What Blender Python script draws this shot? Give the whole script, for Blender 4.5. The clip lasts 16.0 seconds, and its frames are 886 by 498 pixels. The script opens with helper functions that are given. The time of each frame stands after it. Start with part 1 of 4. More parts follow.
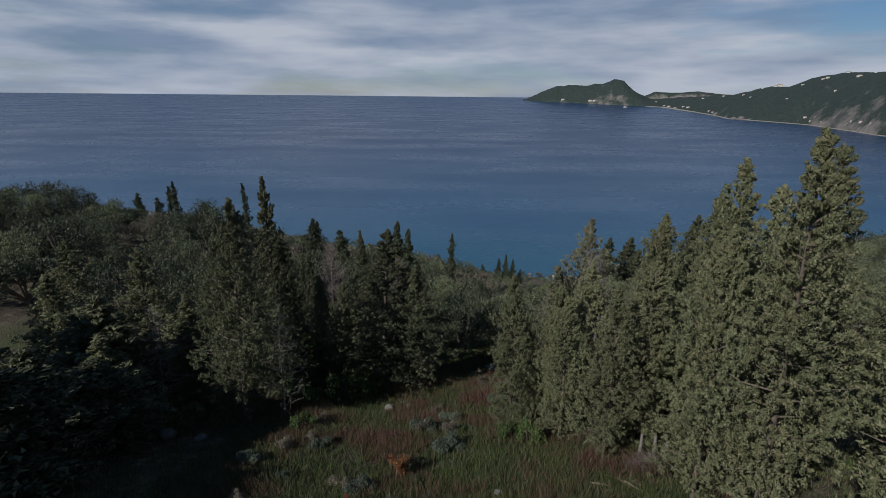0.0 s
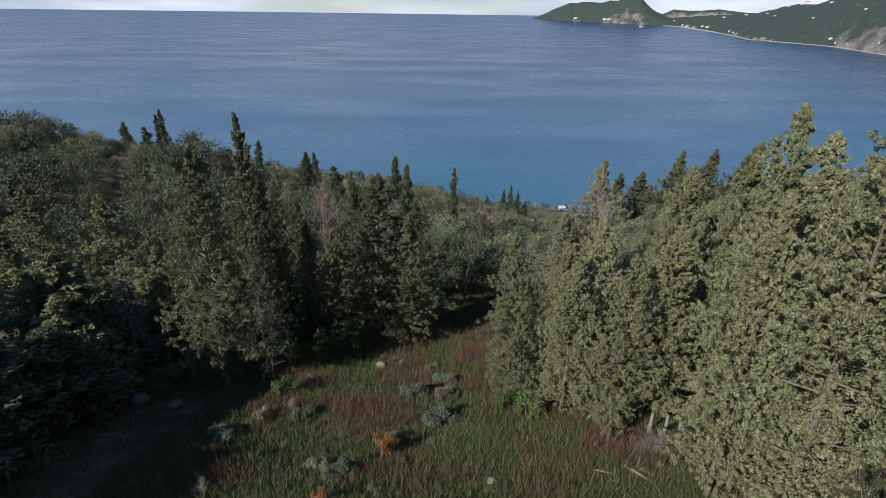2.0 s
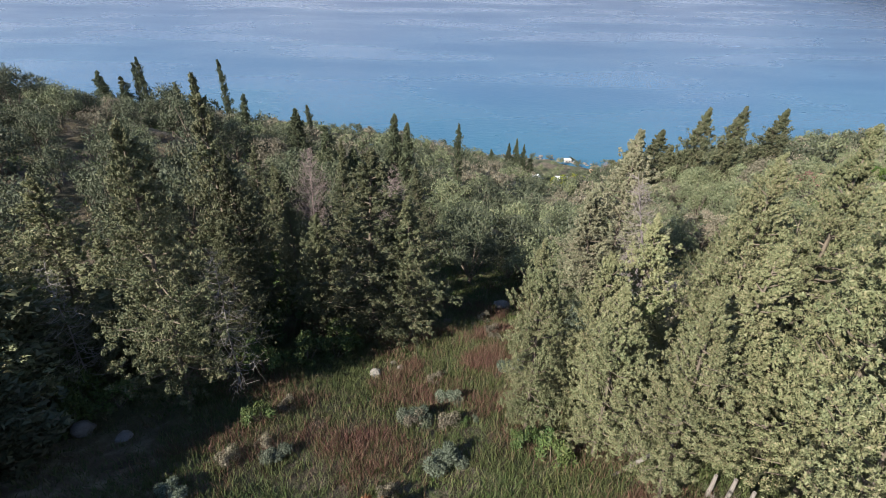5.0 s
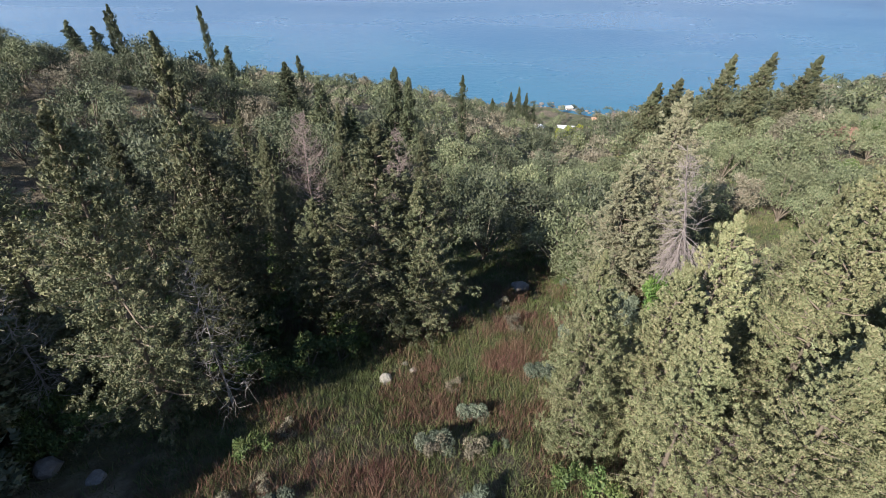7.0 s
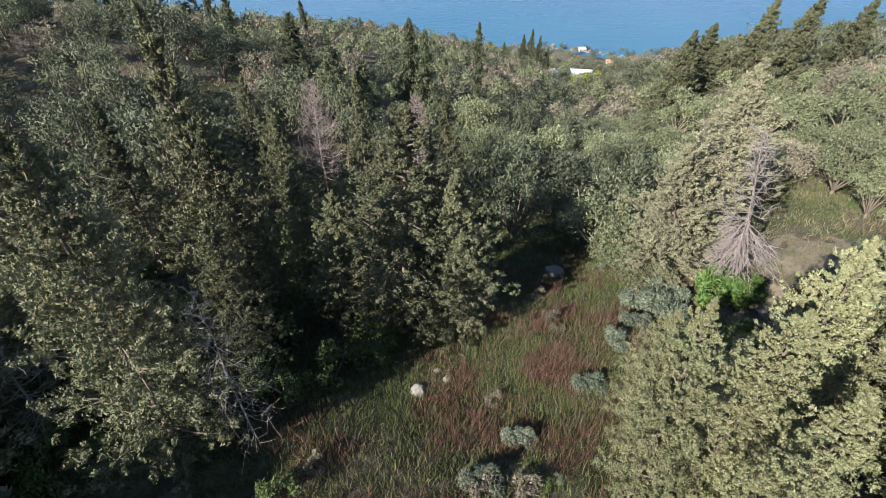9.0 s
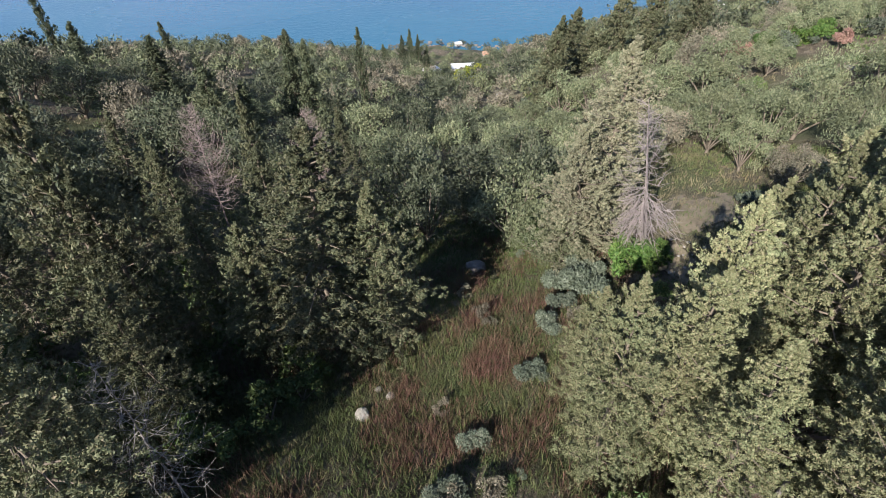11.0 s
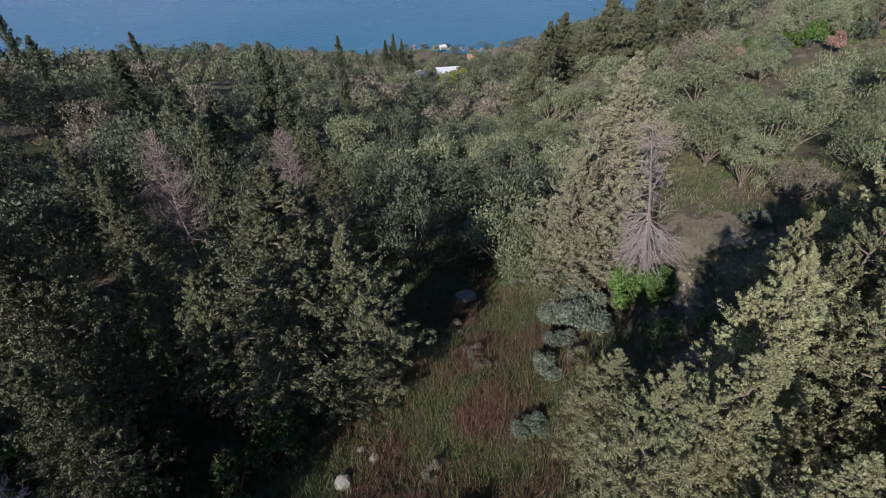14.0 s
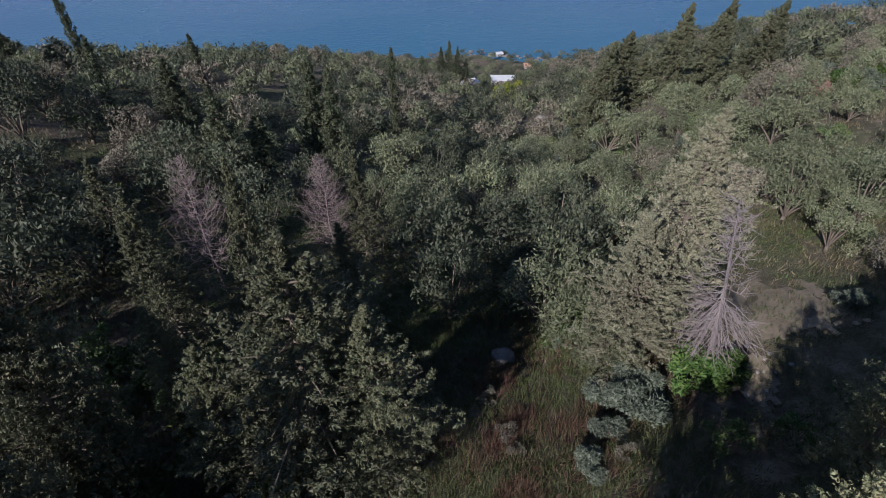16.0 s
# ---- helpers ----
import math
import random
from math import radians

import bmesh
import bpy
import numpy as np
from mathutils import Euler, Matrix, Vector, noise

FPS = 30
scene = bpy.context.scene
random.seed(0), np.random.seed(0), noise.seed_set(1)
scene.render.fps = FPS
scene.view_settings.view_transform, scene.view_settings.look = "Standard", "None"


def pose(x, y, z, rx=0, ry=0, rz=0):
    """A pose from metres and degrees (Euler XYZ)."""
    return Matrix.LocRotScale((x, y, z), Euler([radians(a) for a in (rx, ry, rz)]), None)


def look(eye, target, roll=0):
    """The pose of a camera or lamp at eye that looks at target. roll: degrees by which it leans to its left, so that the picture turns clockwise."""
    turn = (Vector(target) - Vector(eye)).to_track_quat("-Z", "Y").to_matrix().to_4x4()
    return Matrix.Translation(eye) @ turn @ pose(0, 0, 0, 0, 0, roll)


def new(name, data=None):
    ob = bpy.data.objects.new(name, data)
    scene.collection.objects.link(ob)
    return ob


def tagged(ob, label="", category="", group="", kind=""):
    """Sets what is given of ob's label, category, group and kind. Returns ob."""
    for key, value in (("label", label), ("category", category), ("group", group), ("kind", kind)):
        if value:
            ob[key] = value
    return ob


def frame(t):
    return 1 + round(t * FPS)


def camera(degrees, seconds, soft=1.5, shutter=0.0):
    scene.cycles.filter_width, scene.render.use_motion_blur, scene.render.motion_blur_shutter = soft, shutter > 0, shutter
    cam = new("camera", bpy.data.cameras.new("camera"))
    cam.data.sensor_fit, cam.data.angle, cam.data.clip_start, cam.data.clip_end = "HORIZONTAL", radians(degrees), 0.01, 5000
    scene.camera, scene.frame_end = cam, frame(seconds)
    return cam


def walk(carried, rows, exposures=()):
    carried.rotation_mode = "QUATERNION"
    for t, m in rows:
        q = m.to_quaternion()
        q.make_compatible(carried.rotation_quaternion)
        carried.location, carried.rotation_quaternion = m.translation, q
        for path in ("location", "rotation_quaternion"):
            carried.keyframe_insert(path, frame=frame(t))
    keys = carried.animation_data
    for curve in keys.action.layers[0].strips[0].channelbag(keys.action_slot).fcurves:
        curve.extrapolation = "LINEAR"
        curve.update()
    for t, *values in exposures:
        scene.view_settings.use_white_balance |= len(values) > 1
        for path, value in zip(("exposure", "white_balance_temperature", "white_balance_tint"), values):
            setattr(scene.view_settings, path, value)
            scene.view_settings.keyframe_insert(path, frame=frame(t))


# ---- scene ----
cam = camera(79.8, 16.0, soft=0.6)
PATH = [
    (0, (0.055, -0.081, 60.427), (0.068, 1.84, 59.867), 0.6),
    (0.5, (0.27, 1.038, 60.443), (0.279, 2.921, 59.767), 0.5),
    (1, (0.485, 2.06, 60.544), (0.489, 3.928, 59.831), 0.5),
    (1.5, (0.618, 2.959, 60.64), (0.619, 4.807, 59.875), 0.7),
    (2, (0.684, 3.771, 60.7), (0.681, 5.597, 59.883), 0.8),
    (2.5, (0.69, 4.707, 60.688), (0.685, 6.509, 59.821), 1.0),
    (3, (0.659, 5.702, 60.668), (0.653, 7.478, 59.748), 1.1),
    (3.5, (0.652, 6.725, 60.599), (0.642, 8.476, 59.632), 1.2),
    (4, (0.583, 7.878, 60.559), (0.572, 9.619, 59.575), 1.3),
    (4.5, (0.539, 8.978, 60.461), (0.527, 10.72, 59.48), 1.3),
    (4.7, (0.493, 9.404, 60.438), (0.484, 11.147, 59.457), 1.3),
    (6.8, (-0.605, 14.421, 59.974), (-0.592, 16.071, 58.844), 0.8),
    (7, (-0.705, 14.857, 59.948), (-0.697, 16.495, 58.801), 0.7),
    (7.5, (-1.058, 15.958, 59.905), (-1.055, 17.563, 58.713), 0.5),
    (8, (-1.439, 17.057, 59.88), (-1.44, 18.628, 58.642), 0.3),
    (8.5, (-1.817, 18.064, 59.935), (-1.824, 19.6, 58.654), 0.1),
    (9, (-2.199, 18.994, 60.026), (-2.21, 20.506, 58.717), 0.0),
    (9.5, (-2.508, 19.599, 60.072), (-2.498, 21.113, 58.765), -0.1),
    (10, (-2.641, 19.735, 60.019), (-2.432, 21.234, 58.711), -0.5),
    (10.2, (-2.649, 19.711, 59.987), (-2.383, 21.201, 58.679), -0.7),
    (12.3, (-2.513, 20.148, 59.677), (-2.168, 21.623, 58.371), -1.0),
    (12.5, (-2.45, 20.299, 59.661), (-2.103, 21.772, 58.353), -0.9),
    (13, (-2.248, 20.966, 59.595), (-1.898, 22.44, 58.29), -1.1),
    (13.5, (-2.021, 21.794, 59.548), (-1.666, 23.269, 58.244), -1.2),
    (14, (-1.835, 22.688, 59.538), (-1.47, 24.162, 58.236), -1.2),
    (14.5, (-1.637, 23.582, 59.571), (-1.307, 25.067, 58.272), -1.1),
    (15, (-1.401, 24.532, 59.633), (-1.11, 26.026, 58.335), -1.0),
    (15.5, (-1.169, 25.543, 59.676), (-0.908, 27.045, 58.381), -0.9),
    (16, (-0.864, 26.56, 59.708), (-0.651, 28.072, 58.416), -0.7),
]
EXPOSURES = [(0, -0.68, 5900, 10), (0.5, -0.5, 5900, 10), (1, -0.33, 5900, 10), (1.5, -0.08, 5950, 10), (2, 0.26, 6050, 10), (2.5, 0.64, 6250, 10), (3, 0.9, 6350, 10), (3.5, 1.03, 6400, 10),
             (4.5, 1.08, 6400, 10), (7, 1.26, 6350, 11), (9, 1.34, 6300, 12), (10, 1.22, 6250, 12), (12.5, 0.93, 6150, 14), (13.5, 0.62, 6050, 16), (14.5, 0.34, 5900, 18), (16, 0.2, 5750, 20)]
walk(cam, [(t, look(eye, target, roll)) for t, eye, target, roll in PATH], EXPOSURES)

# ---- world, sun ----
SUN_AZ, SUN_EL = 222.5, 33.5          # where the sun stands, degrees clockwise from +y, and its height
sun_way = Vector((-math.sin(radians(SUN_AZ)) * math.cos(radians(SUN_EL)),
                  -math.cos(radians(SUN_AZ)) * math.cos(radians(SUN_EL)), -math.sin(radians(SUN_EL))))
sun_data = bpy.data.lights.new("sun", "SUN")
sun_data.energy, sun_data.angle, sun_data.color = 5.0, radians(0.6), (1.0, 0.93, 0.83)
sun = new("sun", sun_data)
sun.matrix_world = look((0, 0, 300), Vector((0, 0, 300)) + sun_way)

world = bpy.data.worlds.new("sky")
scene.world = world
world.use_nodes = True
wn, wl = world.node_tree.nodes, world.node_tree.links
wn.clear()
w_out = wn.new("ShaderNodeOutputWorld")
w_bg = wn.new("ShaderNodeBackground")
w_sky = wn.new("ShaderNodeTexSky")
w_sky.sky_type, w_sky.sun_disc = "NISHITA", False
w_sky.sun_elevation, w_sky.sun_rotation = radians(SUN_EL), radians(SUN_AZ)
w_sky.altitude, w_sky.air_density, w_sky.dust_density, w_sky.ozone_density = 60, 1.0, 0.0, 6.0
w_co = wn.new("ShaderNodeTexCoord")
w_map = wn.new("ShaderNodeMapping")
w_map.inputs["Scale"].default_value = (1.7, 1.7, 10.0)
w_n1 = wn.new("ShaderNodeTexNoise")
w_n1.inputs["Scale"].default_value, w_n1.inputs["Detail"].default_value, w_n1.inputs["Roughness"].default_value = 1.3, 7, 0.55
w_ramp = wn.new("ShaderNodeValToRGB")
w_ramp.color_ramp.elements[0].position, w_ramp.color_ramp.elements[1].position = 0.30, 0.50
w_n2 = wn.new("ShaderNodeTexNoise")
w_n2.inputs["Scale"].default_value, w_n2.inputs["Detail"].default_value = 2.2, 5
w_cc = wn.new("ShaderNodeValToRGB")
w_cc.color_ramp.elements[0].position, w_cc.color_ramp.elements[0].color = 0.34, (4.6, 5.7, 7.5, 1)
w_cc.color_ramp.elements[1].position, w_cc.color_ramp.elements[1].color = 0.64, (10.2, 10.5, 11.2, 1)
w_mix = wn.new("ShaderNodeMixRGB")
w_str = 0.072
w_bg.inputs["Strength"].default_value = w_str
wl.new(w_co.outputs["Generated"], w_map.inputs["Vector"])
wl.new(w_map.outputs[0], w_n1.inputs["Vector"])
wl.new(w_map.outputs[0], w_n2.inputs["Vector"])
wl.new(w_n1.outputs[0], w_ramp.inputs[0])
wl.new(w_n2.outputs[0], w_cc.inputs[0])
w_sep = wn.new("ShaderNodeSeparateXYZ")
wl.new(w_co.outputs["Generated"], w_sep.inputs[0])
w_thin = wn.new("ShaderNodeMapRange")          # broken cloud closes up towards the horizon
w_thin.inputs["From Min"].default_value, w_thin.inputs["From Max"].default_value = 0.10, 0.55
w_thin.inputs["To Min"].default_value, w_thin.inputs["To Max"].default_value = 1.0, 0.03
wl.new(w_sep.outputs["Z"], w_thin.inputs["Value"])
w_cover = wn.new("ShaderNodeMath")
w_cover.operation = "MULTIPLY"
wl.new(w_ramp.outputs[0], w_cover.inputs[0])
wl.new(w_thin.outputs[0], w_cover.inputs[1])
wl.new(w_cover.outputs[0], w_mix.inputs[0])
wl.new(w_sky.outputs[0], w_mix.inputs[1])
wl.new(w_cc.outputs[0], w_mix.inputs[2])
wl.new(w_mix.outputs[0], w_bg.inputs[0])
wl.new(w_bg.outputs[0], w_out.inputs[0])


# ---- materials ----
def material(name, rough=0.8):
    m = bpy.data.materials.new(name)
    m.use_nodes = True
    n, l = m.node_tree.nodes, m.node_tree.links
    b = n["Principled BSDF"]
    b.inputs["Roughness"].default_value = rough
    return m, n, l, b


def ramp(n, stops):
    r = n.new("ShaderNodeValToRGB")
    e = r.color_ramp.elements
    while len(e) < len(stops):
        e.new(0.5)
    for k, (p, c) in zip(e, stops):
        k.position, k.color = p, (*c, 1)
    return r


def noise_tex(n, l, scale, detail=4, rough=0.55, source="Position"):
    if source == "Position":
        g = n.new("ShaderNodeNewGeometry").outputs["Position"]
    else:
        g = n.new("ShaderNodeTexCoord").outputs["Object"]
    t = n.new("ShaderNodeTexNoise")
    t.inputs["Scale"].default_value, t.inputs["Detail"].default_value, t.inputs["Roughness"].default_value = scale, detail, rough
    l.new(g, t.inputs["Vector"])
    return t.outputs[0]


def foliage(name, dark, light, odd, rough=0.65, through_light=0.14):
    """Leaves: each leaf, each plant and each metre-wide patch has its own shade."""
    m, n, l, b = material(name, rough)
    b.inputs["Specular IOR Level"].default_value = 0.35
    geo = n.new("ShaderNodeNewGeometry")
    r1 = ramp(n, [(0.0, dark), (0.75, light), (1.0, odd)])
    l.new(geo.outputs["Random Per Island"], r1.inputs[0])
    info = n.new("ShaderNodeObjectInfo")
    hsv = n.new("ShaderNodeHueSaturation")
    mp = n.new("ShaderNodeMapRange")
    mp.inputs["To Min"].default_value, mp.inputs["To Max"].default_value = 0.68, 1.28
    l.new(info.outputs["Random"], mp.inputs["Value"])
    l.new(mp.outputs[0], hsv.inputs["Value"])
    pn = noise_tex(n, l, 0.55, 3)
    hp = n.new("ShaderNodeMapRange")
    hp.inputs["From Min"].default_value, hp.inputs["From Max"].default_value = 0.3, 0.7
    hp.inputs["To Min"].default_value, hp.inputs["To Max"].default_value = 0.478, 0.52
    l.new(pn, hp.inputs["Value"])
    l.new(hp.outputs[0], hsv.inputs["Hue"])
    l.new(r1.outputs[0], hsv.inputs["Color"])
    l.new(hsv.outputs[0], b.inputs["Base Color"])
    tr = n.new("ShaderNodeBsdfTranslucent")
    l.new(hsv.outputs[0], tr.inputs["Color"])
    mix = n.new("ShaderNodeMixShader")
    mix.inputs[0].default_value = through_light
    l.new(b.outputs[0], mix.inputs[1])
    l.new(tr.outputs[0], mix.inputs[2])
    l.new(mix.outputs[0], n["Material Output"].inputs["Surface"])
    return m


def rough_matter(name, stops, scale=3.0, fine=25.0, bump=0.3, rough=0.9, source="Object"):
    """Bark, stone, earth: two scales of noise and a bump."""
    m, n, l, b = material(name, rough)
    a = noise_tex(n, l, scale, 5, 0.6, source)
    f = noise_tex(n, l, fine, 4, 0.6, source)
    mx = n.new("ShaderNodeMath")
    mx.operation = "MULTIPLY_ADD"
    mx.inputs[1].default_value = 0.45
    l.new(f, mx.inputs[0])
    sc = n.new("ShaderNodeMath")
    sc.operation = "MULTIPLY"
    sc.inputs[1].default_value = 0.6
    l.new(a, sc.inputs[0])
    l.new(sc.outputs[0], mx.inputs[2])
    r = ramp(n, stops)
    l.new(mx.outputs[0], r.inputs[0])
    l.new(r.outputs[0], b.inputs["Base Color"])
    bp = n.new("ShaderNodeBump")
    bp.inputs["Strength"].default_value, bp.inputs["Distance"].default_value = bump, 0.1
    l.new(mx.outputs[0], bp.inputs["Height"])
    l.new(bp.outputs[0], b.inputs["Normal"])
    return m


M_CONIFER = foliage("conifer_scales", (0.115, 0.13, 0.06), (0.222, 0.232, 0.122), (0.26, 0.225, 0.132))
# greyer scales, with the gully trees' part shade put into their colour too
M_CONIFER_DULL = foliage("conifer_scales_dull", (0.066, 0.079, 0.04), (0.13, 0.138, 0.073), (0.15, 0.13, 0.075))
M_CONIFER_PALE = foliage("conifer_scales_pale", (0.14, 0.145, 0.085), (0.24, 0.235, 0.15), (0.27, 0.235, 0.16))
M_CYPRESS = foliage("cypress_scales", (0.04, 0.053, 0.03), (0.088, 0.105, 0.055), (0.11, 0.112, 0.062))
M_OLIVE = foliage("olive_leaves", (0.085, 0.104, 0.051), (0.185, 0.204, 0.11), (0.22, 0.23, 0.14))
# darker copy of the olive leaves, mostly for crowns left of the gully
M_OLIVE_DARK = foliage("olive_leaves_dark", (0.042, 0.054, 0.029), (0.09, 0.103, 0.06), (0.135, 0.142, 0.092))
M_OLIVE_BROWN = foliage("olive_leaves_dry", (0.11, 0.10, 0.068), (0.21, 0.19, 0.135), (0.26, 0.225, 0.165))
M_BUSH = foliage("bush_leaves", (0.042, 0.07, 0.022), (0.10, 0.145, 0.042), (0.14, 0.16, 0.06))
M_BUSH_BRIGHT = foliage("bush_leaves_bright", (0.04, 0.08, 0.016), (0.085, 0.15, 0.03), (0.13, 0.17, 0.05))
M_BUSH_GREY = foliage("bush_leaves_grey", (0.06, 0.075, 0.05), (0.13, 0.155, 0.105), (0.18, 0.20, 0.15))
M_CITRUS = foliage("citrus_leaves", (0.09, 0.12, 0.015), (0.24, 0.27, 0.03), (0.3, 0.28, 0.05))
M_RUST = foliage("rust_leaves", (0.17, 0.095, 0.07), (0.30, 0.18, 0.14), (0.36, 0.25, 0.2))
M_ORANGE = foliage("orange_leaves", (0.19, 0.075, 0.028), (0.33, 0.145, 0.055), (0.38, 0.22, 0.10))
M_GRASS = foliage("green_grass", (0.060, 0.085, 0.028), (0.12, 0.145, 0.052), (0.19, 0.175, 0.085))
M_STRAW = foliage("straw_grass", (0.12, 0.10, 0.05), (0.235, 0.20, 0.115), (0.30, 0.255, 0.16))
M_RUSSET = foliage("russet_stalks", (0.075, 0.040, 0.028), (0.165, 0.090, 0.064), (0.23, 0.17, 0.115))
M_BARK = rough_matter("bark", [(0.3, (0.07, 0.055, 0.04)), (0.7, (0.20, 0.165, 0.125))], 2.0, 18.0, 0.6)
M_DEAD = rough_matter("dead_wood", [(0.3, (0.12, 0.09, 0.083)), (0.7, (0.25, 0.195, 0.18))], 2.0, 18.0, 0.3)
M_DEAD_GREY = rough_matter("grey_dead_wood", [(0.3, (0.13, 0.115, 0.10)), (0.7, (0.32, 0.29, 0.26))], 2.0, 18.0, 0.3)
M_DEAD_PALE = rough_matter("bleached_dead_wood", [(0.3, (0.13, 0.11, 0.105)), (0.7, (0.29, 0.25, 0.235))], 2.0, 18.0, 0.3)
M_CUT = rough_matter("cut_wood", [(0.3, (0.17, 0.13, 0.085)), (0.7, (0.33, 0.265, 0.185))], 3.0, 30.0, 0.2)
M_STONE = rough_matter("pale_stone", [(0.3, (0.15, 0.138, 0.115)), (0.7, (0.36, 0.335, 0.29))], 3.0, 18.0, 0.6)
M_STONE_GREY = rough_matter("grey_stone", [(0.3, (0.09, 0.085, 0.08)), (0.7, (0.22, 0.205, 0.185))], 3.0, 18.0, 0.6)
M_WALL = rough_matter("lime_plaster", [(0.3, (0.42, 0.40, 0.36)), (0.7, (0.60, 0.58, 0.53))], 0.6, 6.0, 0.1)
M_TILE = rough_matter("clay_roof", [(0.3, (0.28, 0.15, 0.09)), (0.7, (0.48, 0.30, 0.20))], 0.8, 6.0, 0.3)
M_TIN = rough_matter("white_sheet_roof", [(0.3, (0.52, 0.52, 0.50)), (0.7, (0.72, 0.72, 0.70))], 0.5, 5.0, 0.1, 0.5)
M_SHADE = rough_matter("window_dark", [(0.3, (0.02, 0.025, 0.03)), (0.7, (0.05, 0.055, 0.06))], 1.0, 5.0, 0.05, 0.2)


def earth():
    m, n, l, b = material("hill_earth", 0.95)
    big = noise_tex(n, l, 0.09, 5, 0.6)
    mid = noise_tex(n, l, 0.8, 5, 0.65)
    fine = noise_tex(n, l, 7.0, 4, 0.7)
    soil = ramp(n, [(0.3, (0.06, 0.045, 0.03)), (0.5, (0.115, 0.09, 0.058)), (0.72, (0.28, 0.235, 0.17))])
    green = ramp(n, [(0.3, (0.045, 0.055, 0.02)), (0.7, (0.115, 0.125, 0.05))])
    l.new(mid, soil.inputs[0])
    l.new(fine, green.inputs[0])
    pick = ramp(n, [(0.42, (0, 0, 0)), (0.58, (1, 1, 1))])
    l.new(big, pick.inputs[0])
    mix = n.new("ShaderNodeMixRGB")
    l.new(pick.outputs[0], mix.inputs[0])
    l.new(soil.outputs[0], mix.inputs[1])
    l.new(green.outputs[0], mix.inputs[2])
    l.new(mix.outputs[0], b.inputs["Base Color"])
    bp = n.new("ShaderNodeBump")
    bp.inputs["Strength"].default_value, bp.inputs["Distance"].default_value = 0.9, 0.3
    l.new(fine, bp.inputs["Height"])
    l.new(bp.outputs[0], b.inputs["Normal"])
    return m


def sea_water():
    """Deep blue, turquoise over the pale shallows along the shore; small waves and calmer streaks."""
    m, n, l, b = material("sea_water", 0.22)
    b.inputs["IOR"].default_value = 1.33
    pos = n.new("ShaderNodeNewGeometry").outputs["Position"]
    sep = n.new("ShaderNodeSeparateXYZ")
    l.new(pos, sep.inputs[0])
    far = n.new("ShaderNodeMapRange")
    far.inputs["From Min"].default_value, far.inputs["From Max"].default_value = 330, 1500
    l.new(sep.outputs["Y"], far.inputs["Value"])
    patch = noise_tex(n, l, 0.006, 5, 0.6)
    add = n.new("ShaderNodeMath")
    add.operation = "MULTIPLY_ADD"
    add.inputs[1].default_value, add.inputs[2].default_value = 0.35, -0.175
    l.new(patch, add.inputs[0])
    tot = n.new("ShaderNodeMath")
    tot.operation = "ADD"
    l.new(far.outputs[0], tot.inputs[0])
    l.new(add.outputs[0], tot.inputs[1])
    col = ramp(n, [(0.0, (0.021, 0.112, 0.185)), (0.18, (0.020, 0.090, 0.18)), (0.5, (0.020, 0.066, 0.145)), (1.0, (0.018, 0.048, 0.115))])
    l.new(tot.outputs[0], col.inputs[0])
    l.new(col.outputs[0], b.inputs["Base Color"])
    mp = n.new("ShaderNodeMapping")
    mp.inputs["Scale"].default_value = (0.55, 1.0, 1.0)
    l.new(pos, mp.inputs["Vector"])
    w = n.new("ShaderNodeTexNoise")
    w.inputs["Scale"].default_value, w.inputs["Detail"].default_value, w.inputs["Roughness"].default_value = 0.30, 6, 0.62
    l.new(mp.outputs[0], w.inputs["Vector"])
    bp = n.new("ShaderNodeBump")
    bp.inputs["Strength"].default_value, bp.inputs["Distance"].default_value = 0.3, 1.2
    l.new(w.outputs[0], bp.inputs["Height"])
    l.new(bp.outputs[0], b.inputs["Normal"])
    st = n.new("ShaderNodeTexNoise")
    mp2 = n.new("ShaderNodeMapping")
    mp2.inputs["Scale"].default_value = (0.0035, 0.008, 1.0)
    l.new(pos, mp2.inputs["Vector"])
    l.new(mp2.outputs[0], st.inputs["Vector"])
    st.inputs["Scale"].default_value, st.inputs["Detail"].default_value = 1.0, 5
    rr = n.new("ShaderNodeMapRange")
    rr.inputs["From Min"].default_value, rr.inputs["From Max"].default_value = 0.35, 0.65
    rr.inputs["To Min"].default_value, rr.inputs["To Max"].default_value = 0.24, 0.33
    l.new(st.outputs[0], rr.inputs["Value"])
    l.new(rr.outputs[0], b.inputs["Roughness"])
    return m


